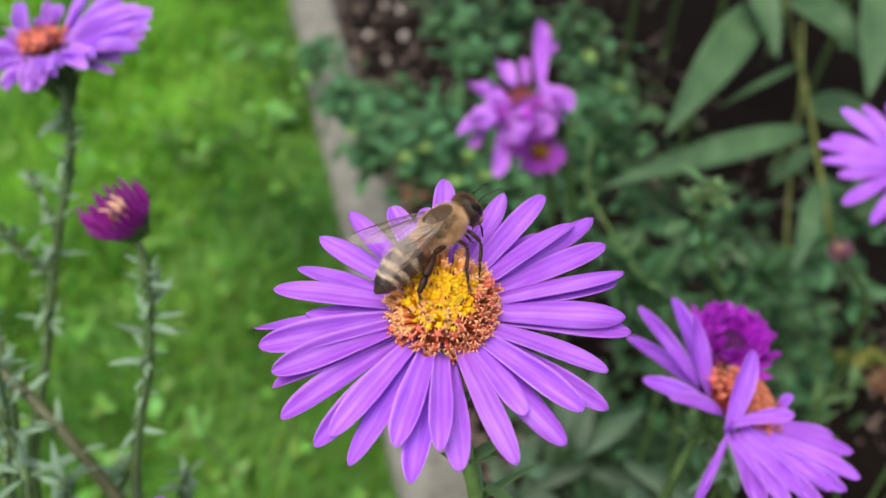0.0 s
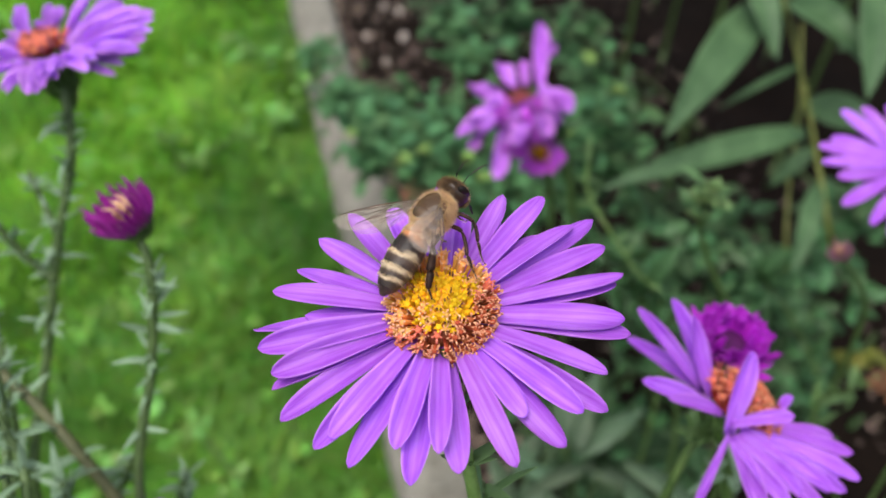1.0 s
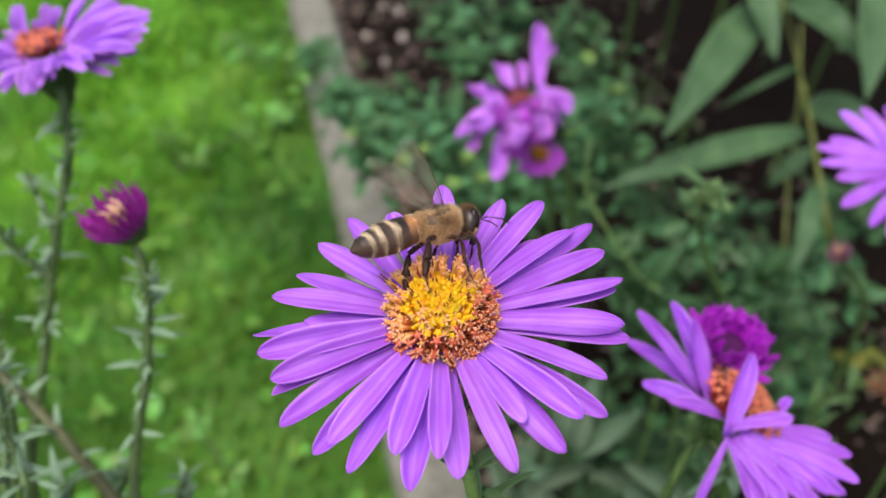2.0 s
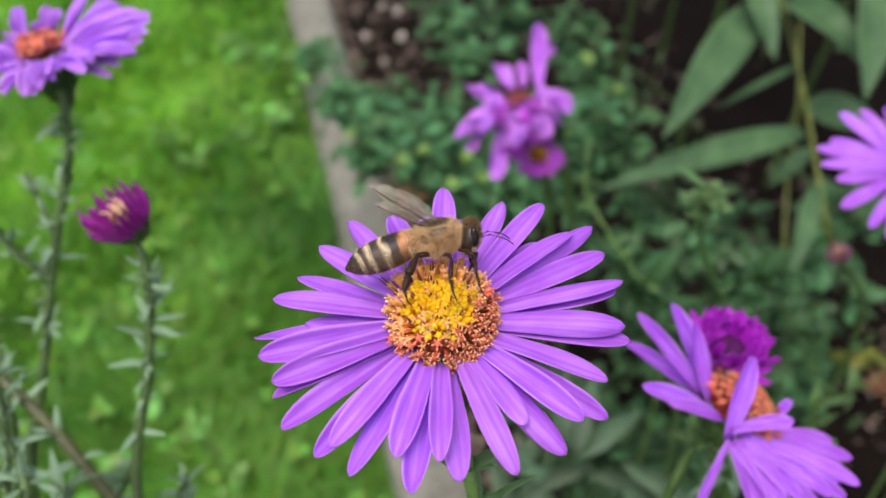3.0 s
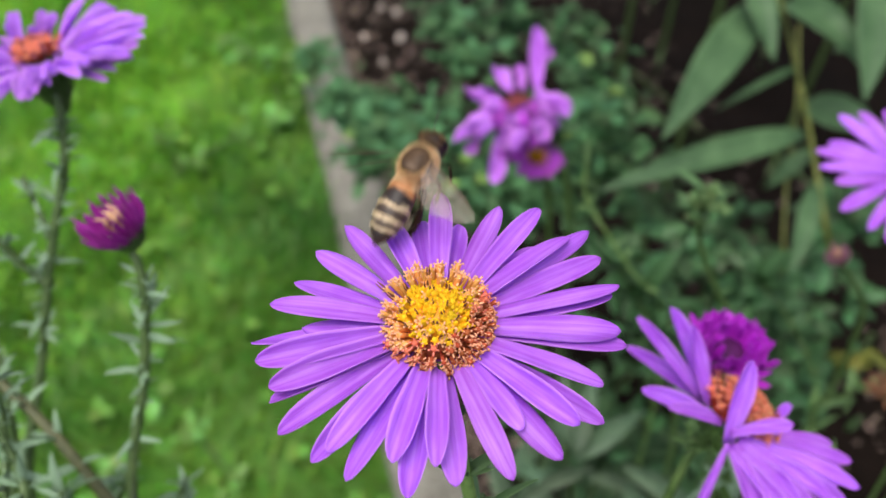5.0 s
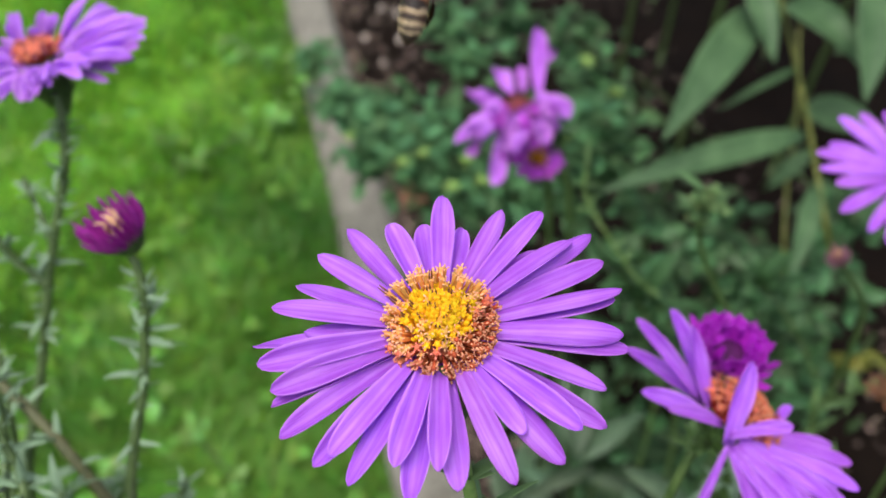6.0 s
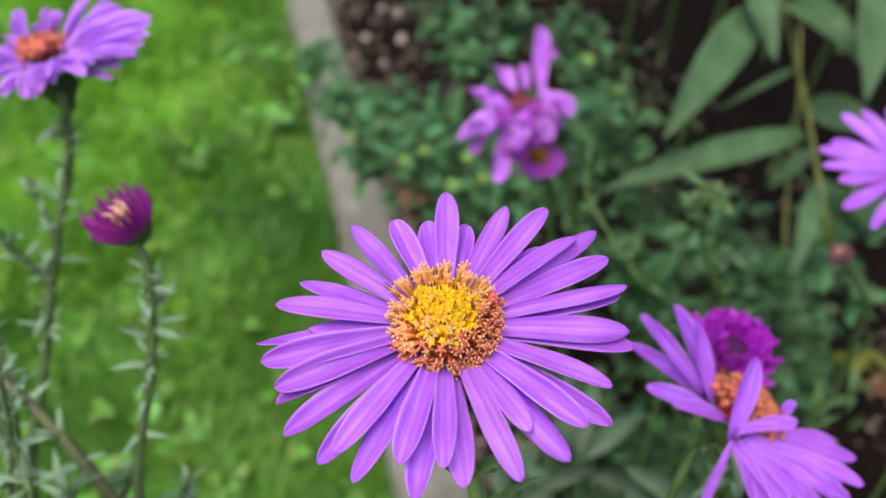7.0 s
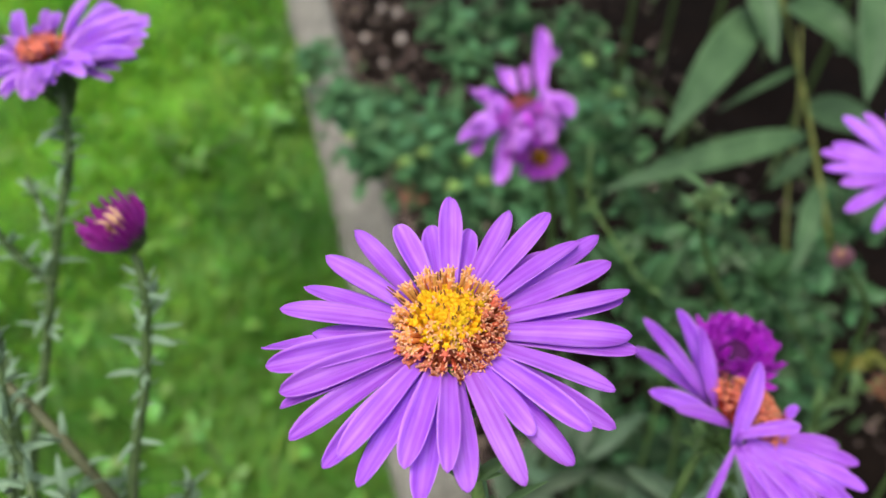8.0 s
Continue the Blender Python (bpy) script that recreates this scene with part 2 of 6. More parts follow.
def bee_materials():
    # abdomen: rings told by the distance from the waist
    m, n, l, b = material("bee_abdomen", 0.45, 0.3)
    tc, sx = n.new("ShaderNodeTexCoord"), n.new("ShaderNodeSeparateXYZ")
    l.new(tc.outputs["Object"], sx.inputs[0])
    wob = noise_tex(n, l, coords(n, l, (500, 500, 500)), 1.0, 3.0)
    ad = n.new("ShaderNodeMath")
    ad.operation = "MULTIPLY_ADD"
    ad.inputs[1].default_value, ad.inputs[2].default_value = 0.0013, -0.00065
    l.new(wob, ad.inputs[0])
    a2 = n.new("ShaderNodeMath")
    l.new(ad.outputs[0], a2.inputs[0])
    l.new(sx.outputs[0], a2.inputs[1])
    mr = n.new("ShaderNodeMapRange")
    mr.inputs["From Min"].default_value, mr.inputs["From Max"].default_value = 0.0, -0.0070
    l.new(a2.outputs[0], mr.inputs[0])
    dark, brown, tan, org = (0.016, 0.010, 0.009), (0.060, 0.036, 0.026), (0.52, 0.40, 0.26), (0.46, 0.20, 0.08)
    # along the back: wide dark rings with narrow pale bands; along the flanks the pale bands widen
    back = [(0.0, (0.10, 0.06, 0.03)), (0.06, org), (0.20, org), (0.24, dark), (0.42, dark), (0.44, tan), (0.47, tan), (0.50, brown), (0.60, dark), (0.615, tan), (0.645, tan),
            (0.68, brown), (0.74, dark), (0.755, tan), (0.785, tan), (0.81, brown), (0.85, dark), (1.0, dark)]
    flank = [(0.0, (0.10, 0.06, 0.03)), (0.08, org), (0.25, org), (0.28, dark), (0.38, dark), (0.41, tan), (0.46, tan), (0.50, brown), (0.57, dark), (0.59, tan), (0.64, tan),
             (0.67, brown), (0.72, dark), (0.735, tan), (0.775, tan), (0.80, dark), (0.9, dark), (1.0, dark)]
    up = n.new("ShaderNodeMapRange")
    up.inputs["From Min"].default_value, up.inputs["From Max"].default_value = 0.0004, 0.0014
    l.new(sx.outputs[2], up.inputs[0])
    col = mix(n, l, up.outputs[0], ramp(n, l, mr.outputs[0], flank), ramp(n, l, mr.outputs[0], back))
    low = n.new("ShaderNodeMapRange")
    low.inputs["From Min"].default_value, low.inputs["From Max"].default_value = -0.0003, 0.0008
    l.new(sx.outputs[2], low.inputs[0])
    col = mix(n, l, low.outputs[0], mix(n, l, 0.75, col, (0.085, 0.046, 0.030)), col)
    fine = noise_tex(n, l, coords(n, l, (2500, 6000, 6000)), 1.0, 3.0)
    l.new(mix(n, l, 0.3, col, ramp(n, l, fine, [(0.35, (0.4, 0.4, 0.4)), (0.65, (1, 1, 1))]), "MULTIPLY"), b.inputs["Base Color"])
    bump(n, l, b, fine, 0.5, 0.00008)
    # wing: clear membrane with a faint brown tint
    w, wn_, wl_, wb = material("bee_wing", 0.22, 0.6)
    f = noise_tex(wn_, wl_, coords(wn_, wl_, (700, 1500, 700)), 1.0, 3.0)
    wl_.new(ramp(wn_, wl_, f, [(0.3, (0.34, 0.25, 0.19)), (0.7, (0.70, 0.62, 0.54))]), wb.inputs["Base Color"])
    bump(wn_, wl_, wb, f, 0.5, 0.0002)
    tr, ms = wn_.new("ShaderNodeBsdfTransparent"), wn_.new("ShaderNodeMixShader")
    tr.inputs[0].default_value = (0.93, 0.90, 0.87, 1)
    ms.inputs[0].default_value = 0.19
    wl_.new(tr.outputs[0], ms.inputs[1])
    wl_.new(wb.outputs[0], ms.inputs[2])
    wl_.new(ms.outputs[0], wn_["Material Output"].inputs[0])
    return m, w


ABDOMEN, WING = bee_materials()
CHITIN = plain_material("dark_chitin", (0.012, 0.007, 0.005), (0.035, 0.018, 0.011), 0.4, 900, 0.5)
LEGSKIN = plain_material("bee_leg", (0.010, 0.005, 0.0035), (0.042, 0.017, 0.009), 0.45, 900, 0.15)
THORAX = plain_material("thorax_skin", (0.05, 0.030, 0.018), (0.115, 0.070, 0.040), 0.5, 700, 0.25)
FUR = leaf_material("tan_fur", (0.55, 0.38, 0.21), (1.0, 0.83, 0.58), 0.7, 0.6, 700, 0.5, 0.1)
FUR_GOLD = leaf_material("golden_fur", (0.58, 0.38, 0.195), (1.0, 0.81, 0.54), 0.7, 0.6, 700, 0.5, 0.1)
FUR_DARK = leaf_material("brown_fur", (0.15, 0.088, 0.045), (0.28, 0.175, 0.095), 0.7, 0.35, 900, 0.6, 0.2)
EYE = plain_material("bee_eye", (0.006, 0.004, 0.004), (0.016, 0.010, 0.008), 0.25, 900, 0.25)
VEIN = plain_material("wing_vein", (0.04, 0.02, 0.010), (0.10, 0.05, 0.025), 0.5, 900)


# ---- geometry helpers
class Geo:
    """Collects vertices and faces for one mesh."""

    def __init__(self):
        self.v, self.f, self.m, self.u = [], [], [], {}

    def tube(self, pts, radii, sides=8, mat=0, cap=True):
        pts = [Vector(p) for p in pts]
        k = len(self.v)
        up = Vector((0.31, 0.17, 0.93))
        for i, p in enumerate(pts):
            d = (pts[min(i + 1, len(pts) - 1)] - pts[max(i - 1, 0)]).normalized()
            a = d.cross(up)
            if a.length < 0.05:
                a = d.cross(Vector((1, 0, 0)))
            a.normalize()
            b = d.cross(a)
            up = b if i == 0 else up
            for j in range(sides):
                q = 2 * math.pi * j / sides
                self.v.append(p + radii[i] * (math.cos(q) * a + math.sin(q) * b))
        for i in range(len(pts) - 1):
            for j in range(sides):
                n = (j + 1) % sides
                self.add((k + i * sides + j, k + i * sides + n, k + (i + 1) * sides + n, k + (i + 1) * sides + j), mat)
        if cap:
            self.add(tuple(k + j for j in range(sides))[::-1], mat)
            self.add(tuple(k + (len(pts) - 1) * sides + j for j in range(sides)), mat)

    def add(self, face, mat=0):
        self.f.append(face)
        self.m.append(mat)

    def blade(self, length, width, m=Matrix(), bend=0.0, pitch=0.0, cup=0.0, profile=None, nx=10, ny=4, thick=0.0001, groove=0.0, twist=0.0, wave=0.0, mat=0):
        """A strap along x that bends about y: a petal or a leaf with two sides."""
        prof = profile or petal_profile
        k, x, z = len(self.v), 0.0, 0.0
        top, low = [], []
        last = 0.0
        for i in range(nx + 1):
            s = 1 - (1 - i / nx) ** 1.45
            ang = radians(pitch + bend * s ** 1.4)
            x += length * (s - last) * math.cos(ang)
            z += length * (s - last) * math.sin(ang)
            last = s
            w = width * 0.5 * prof(s)
            tw = radians(twist) * s
            for j in range(ny + 1):
                v = 2 * j / ny - 1
                h = cup * w * (v * v - 0.3) - groove * (math.exp(-((abs(v - 0.06) - 0.36) / 0.12) ** 2)) + wave * math.sin(7 * s + 2.2 * v)
                y = v * w
                yy, hh = y * math.cos(tw) - h * math.sin(tw), y * math.sin(tw) + h * math.cos(tw)
                p = Vector((x - hh * math.sin(ang), yy, z + hh * math.cos(ang)))
                q = p - thick * Vector((-math.sin(ang), 0, math.cos(ang)))
                self.u[k + len(top)] = v
                top.append(m @ p)
                low.append(m @ q)
        self.v += top + low
        n, c = ny + 1, len(top)
        for i in range(c):
            self.u[k + c + i] = self.u[k + i]
        for i in range(nx):
            for j in range(ny):
                a = k + i * n + j
                self.add((a, a + n, a + n + 1, a + 1), mat)
                self.add((a + c, a + c + 1, a + c + n + 1, a + c + n), mat)
            for a, b in ((k + i * n, k + (i + 1) * n), (k + (i + 1) * n + ny, k + i * n + ny)):
                self.add((a, a + c, b + c, b), mat)
        for a in range(ny):
            self.add((k + a, k + a + 1, k + c + a + 1, k + c + a), mat)
            b = k + nx * n + a
            self.add((b + 1, b, b + c, b + c + 1), mat)

    def lathe(self, prof, sides=12, m=Matrix(), mat=0, sy=1.0):
        """Turns (radius, height) pairs about z."""
        k = len(self.v)
        for r, h in prof:
            for j in range(sides):
                q = 2 * math.pi * j / sides
                self.v.append(m @ Vector((r * math.cos(q), sy * r * math.sin(q), h)))
        for i in range(len(prof) - 1):
            for j in range(sides):
                n = (j + 1) % sides
                self.add((k + i * sides + j, k + i * sides + n, k + (i + 1) * sides + n, k + (i + 1) * sides + j), mat)
        self.add(tuple(k + j for j in range(sides))[::-1], mat)
        self.add(tuple(k + (len(prof) - 1) * sides + j for j in range(sides)), mat)

    def mesh(self, name, *mats, smooth=True):
        me = bpy.data.meshes.new(name)
        me.from_pydata([tuple(v) for v in self.v], [], self.f)
        for mt in mats:
            me.materials.append(mt)
        me.polygons.foreach_set("use_smooth", [smooth] * len(self.f))
        if len(mats) > 1:
            me.polygons.foreach_set("material_index", self.m)
        if any(mt.name.endswith("petal") for mt in mats):
            at = me.attributes.new("across", "FLOAT", "POINT")
            at.data.foreach_set("value", [self.u.get(i, 0.0) for i in range(len(self.v))])
        me.update()
        return me


def petal_profile(s):
    w = 0.46 + 0.54 * min(1.0, s / 0.58) ** 0.8
    if s > 0.6:
        w *= max(0.0, 1 - ((s - 0.6) / 0.4) ** 2.7) ** 0.6 * 0.92 + 0.08
    return w


def ray_profile(s):
    """A narrow ray with a pointed tip."""
    return (0.7 + 0.3 * min(1.0, s / 0.35)) * max(0.03, 1 - s ** 3.2) ** 0.8


def leaf_profile(s):
    return max(0.03, math.sin(math.pi * min(1.0, 0.04 + 0.96 * s) ** 0.75) ** 0.9)


def oval_profile(s):
    return max(0.04, math.sin(math.pi * s ** 0.85) ** 0.7)


def child(name, me, parent, m=None, label=""):
    ob = new(name, me)
    ob.parent = parent
    if m is not None:
        ob.matrix_basis = m
    return tagged(ob, label)


def thing(name, place, label, category, group=""):
    ob = new(name)
    ob.empty_display_size = 0.01
    ob.location = place
    return tagged(ob, label, category, group)


def aim(c, n, spin=0.0):
    """A pose at c whose z axis points along n."""
    return Matrix.Translation(c) @ Vector(n).to_track_quat("Z", "Y").to_matrix().to_4x4() @ pose(0, 0, 0, 0, 0, spin)


def spline(pts, steps=6):
    """A smooth line through the points, at even pace between unevenly spaced ones."""
    p = [Vector(q) for q in pts]
    p = [p[0] + (p[0] - p[1]) * 0.3, *p, p[-1] + (p[-1] - p[-2]) * 0.3]
    k = [0.0]
    for a, b in zip(p, p[1:]):
        k.append(k[-1] + max(1e-6, (b - a).length) ** 0.5)
    line = []
    for i in range(1, len(p) - 2):
        t0, t1, t2, t3 = k[i - 1:i + 3]
        for q in range(steps):
            t = t1 + (t2 - t1) * q / steps
            a1 = p[i - 1].lerp(p[i], (t - t0) / (t1 - t0))
            a2 = p[i].lerp(p[i + 1], (t - t1) / (t2 - t1))
            a3 = p[i + 1].lerp(p[i + 2], (t - t2) / (t3 - t2))
            line.append(a1.lerp(a2, (t - t0) / (t2 - t0)).lerp(a2.lerp(a3, (t - t1) / (t3 - t1)), (t - t1) / (t2 - t1)))
    return line + [p[-2]]


# ---- the garden floor
def build_ground():
    g = Geo()
    n = 60
    xs = [-40 * (1 - i / 12) ** 3 - 0.8 for i in range(12)] + [-0.8 + 1.6 * i / n for i in range(n + 1)] + [0.8 + 40 * ((i + 1) / 12) ** 3 for i in range(12)]
    ys = [-40 * (1 - i / 12) ** 3 - 0.2 for i in range(12)] + [-0.2 + 2.0 * i / n for i in range(n + 1)] + [1.8 + 60 * ((i + 1) / 12) ** 3 for i in range(12)]
    for y in ys:
        for x in xs:
            g.v.append((x, y, 0.012 * noise.noise((x * 9, y * 9, 0)) + 0.006 * noise.noise((x * 40, y * 40, 3)) - 0.01))
    w = len(xs)
    for j in range(len(ys) - 1):
        for i in range(w - 1):
            g.add((j * w + i, j * w + i + 1, (j + 1) * w + i + 1, (j + 1) * w + i))
    tagged(new("ground", g.mesh("ground", GROUND)), "garden soil, darkened as if shaded, beside a green lawn", "ground", kind="structure")


def edge_x(y):
    """The middle of the edging that parts lawn from bed."""
    return 0.078 - 0.241 * y


def build_edging():
    prof = [(-0.033, -0.05), (-0.033, 0.012), (-0.029, 0.024), (-0.018, 0.031), (0, 0.033), (0.018, 0.031), (0.028, 0.025), (0.032, 0.012), (0.032, -0.05)]
    ys = [-1.0, -0.02, 0.0] + [0.02 * i for i in range(1, 70)] + [1.39, 2.6]
    g = Geo()
    for y in ys:
        for dx, h in prof:
            k = 0.0025 * noise.noise((dx * 60, y * 45, h * 60))
            g.v.append((edge_x(y) + dx + k, y, h + k))
    n = len(prof)
    for i in range(len(ys) - 1):
        for j in range(n - 1):
            g.add((i * n + j, i * n + j + 1, (i + 1) * n + j + 1, (i + 1) * n + j))
    g.add(tuple(range(n)))
    g.add(tuple((len(ys) - 1) * n + j for j in range(n))[::-1])
    tagged(new("lawn_edging", g.mesh("lawn_edging", CONCRETE)), "weathered grey lawn edging between grass and soil", "edging", kind="structure")


def build_grass():
    rng = np.random.default_rng(4)
    n, wide = 60000, 70000
    y = rng.uniform(0.02, 1.55, n)
    x = edge_x(y) - 0.020 - rng.uniform(0, 1, n) ** 1.15 * (0.16 + 0.45 * y)
    # thinner out over the rest of the lawn
    y2 = 0.7 + rng.normal(0, 1.1, wide)
    x2 = edge_x(y2) - 0.028 - np.abs(rng.normal(0, 0.9, wide))
    x, y, n = np.concatenate((x, x2)), np.concatenate((y, y2)), n + wide
    h = rng.uniform(0.020, 0.050, n) * (0.8 + 0.4 * np.sin(x * 23 + 1.3 * np.sin(y * 17)))
    az = rng.uniform(0, 2 * np.pi, n)
    lean = rng.uniform(0.1, 1.0, n) * h
    w = rng.uniform(0.0010, 0.0021, n)
    ca, sa = np.cos(az), np.sin(az)
    v = np.zeros((n, 5, 3))
    for i, (s, k) in enumerate(((0, 1), (0, -1), (0.6, 0.8), (0.6, -0.8), (1, 0))):
        v[:, i, 0] = x + ca * lean * s ** 2 - sa * w * k
        v[:, i, 1] = y + sa * lean * s ** 2 + ca * w * k
        v[:, i, 2] = h * s * (1 - 0.25 * s) - 0.008
    base = np.arange(n)[:, None] * 5
    quads = (base + np.array([0, 1, 3, 2])).tolist()
    tris = (base + np.array([2, 3, 4])).tolist()
    me = bpy.data.meshes.new("lawn_grass")
    me.from_pydata(v.reshape(-1, 3).tolist(), [], quads + tris)
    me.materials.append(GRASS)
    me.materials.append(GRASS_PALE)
    # paler blades in patches; more away from the bed's near end paint stronger light
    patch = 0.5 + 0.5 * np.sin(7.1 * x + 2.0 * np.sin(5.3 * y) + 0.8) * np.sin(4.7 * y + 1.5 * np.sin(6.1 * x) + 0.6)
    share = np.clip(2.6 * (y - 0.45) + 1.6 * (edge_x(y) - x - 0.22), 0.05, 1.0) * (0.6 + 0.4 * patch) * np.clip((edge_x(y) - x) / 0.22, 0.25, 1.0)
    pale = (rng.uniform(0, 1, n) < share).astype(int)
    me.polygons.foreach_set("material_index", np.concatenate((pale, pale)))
    tagged(new("lawn_grass", me), "fresh green lawn grass with a few weeds", "grass", kind="stuff")
    # clover and other flat weeds among the blades
    g = Geo()
    r = random.Random(6)
    for _ in range(170):
        yy = r.uniform(0.1, 1.5)
        xx = edge_x(yy) - 0.04 - r.random() ** 0.9 * (0.16 + 0.42 * yy)
        hh = r.uniform(0.02, 0.042)
        a = r.uniform(0, 360)
        size = r.uniform(0.006, 0.013)
        for i in range(3):
            g.blade(size, size * 0.9, pose(xx, yy, hh, r.uniform(-15, 15), r.uniform(-30, 5), a + 120 * i), bend=-20, profile=oval_profile, nx=4, ny=2, thick=0.0003)
    tagged(new("clover", g.mesh("clover", CLOVER)), "pale green clover leaves in the lawn", "clover", kind="stuff")


def build_litter():
    g = Geo()
    r = random.Random(9)
    for _ in range(2600):
        y = r.uniform(0.15, 1.6)
        x = edge_x(y) + 0.04 + r.random() ** 3 * 0.45
        s = r.uniform(0.004, 0.013)
        g.blade(s, s * r.uniform(0.2, 0.5), pose(x, y, r.uniform(-0.006, 0.008), r.uniform(-25, 25), r.uniform(-25, 25), r.uniform(0, 360)),
                bend=r.uniform(-60, 60), profile=oval_profile, nx=4, ny=2, thick=0.0005)
    tagged(new("leaf_litter", g.mesh("leaf_litter", LITTER)), "dry brown leaf litter and chips on soil", "litter", kind="stuff")


build_ground()
build_edging()
build_grass()
build_litter()


# ---- plants of the bed
def leaves_along(parent, line, count, size, spread, seed, mat, start=0.05, end=0.95, width=0.2, droop=-35, name="leaf", up=40):
    """Narrow leaves set singly along a stem."""
    r = random.Random(seed)
    mats = []
    for k in range(3):
        g = Geo()
        g.blade(1.0, width, bend=droop + 25 * k, profile=leaf_profile, cup=0.5, nx=8, ny=2, thick=0.015, twist=20 * (k - 1))
        mats.append(g.mesh(name, mat))
    nodes = max(1, count * 2 // 5)
    for i in range(nodes):
        s = start + (end - start) * min(1.0, (i + r.uniform(0, 1.4)) / nodes)
        p = line[min(len(line) - 1, int(s * (len(line) - 1)))]
        turn, tuft = r.uniform(0, 360), r.uniform(0.55, 1.25)
        for j in range(r.choice((1, 2, 2, 3, 4))):
            k = size * tuft * r.uniform(0.45, 1.2)
            m = Matrix.Translation(p) @ pose(0, 0, 0, 0, 0, turn + j * 137.5 + r.uniform(-spread, spread)) @ pose(0, 0, 0, r.uniform(-40, 40), -r.uniform(up - 35, up + 30), 0)
            child(name, mats[(i + j) % 3], parent, m @ Matrix.Diagonal((k, k, k, 1)))


def bush(name, label, base, blobs, count, leaf, width, seed, mat, profile=oval_profile, category="plant"):
    """A leafy plant: stems from the base to each clump, and a crown of many leaves."""
    ob = thing(name, (0, 0, 0), label, category)
    ob.location = base
    r = random.Random(seed)
    b = Vector(base)
    crown = Geo()
    for c, rad in blobs:
        c = Vector(c) - b
        line = spline([(0.01 * r.uniform(-1, 1), 0.01 * r.uniform(-1, 1), 0), Vector((c.x * 0.45, c.y * 0.45, c.z * 0.6)), c], 5)
        g = Geo()
        g.tube(line, [0.0022 - 0.0014 * i / len(line) for i in range(len(line))], 6)
        child("stem", g.mesh("stem", STEM), ob)
        for _ in range(count):
            d = Vector((r.gauss(0, 1), r.gauss(0, 1), r.gauss(0, 1)))
            d = d.normalized() * rad * abs(r.gauss(0.55, 0.42))
            size = leaf * r.uniform(0.6, 1.3)
            m = Matrix.Translation(c + d) @ pose(0, 0, 0, r.uniform(-35, 35), r.uniform(-40, 30), r.uniform(0, 360))
            crown.blade(size, size * width, m, bend=r.uniform(-50, 10), profile=profile, cup=0.3, nx=5, ny=2, thick=0.0004)
    tagged(child("foliage", crown.mesh("foliage", mat), ob), kind="stuff")
    return ob


def long_leaf(parent, tip, root, width, sag=0.0):
    """One long lance-shaped leaf from its root to its tip."""
    r, t = Vector(root), Vector(tip)
    d = t - r
    g = Geo()
    g.blade(d.length, width, bend=-sag, pitch=sag * 0.55, profile=leaf_profile, cup=0.35, nx=16, ny=6, thick=0.0005, groove=0.0002)
    x = d.normalized()
    side = x.cross(Vector((0, -0.45, 0.9))).normalized()
    z = side.cross(x) * -1
    if z.z < 0:
        z, side = -z, -side
    y = z.cross(x)
    m = Matrix((x, y, z)).transposed().to_4x4()
    return child("leaf", g.mesh("leaf", LEAF_LONG), parent, Matrix.Translation(r) @ m)


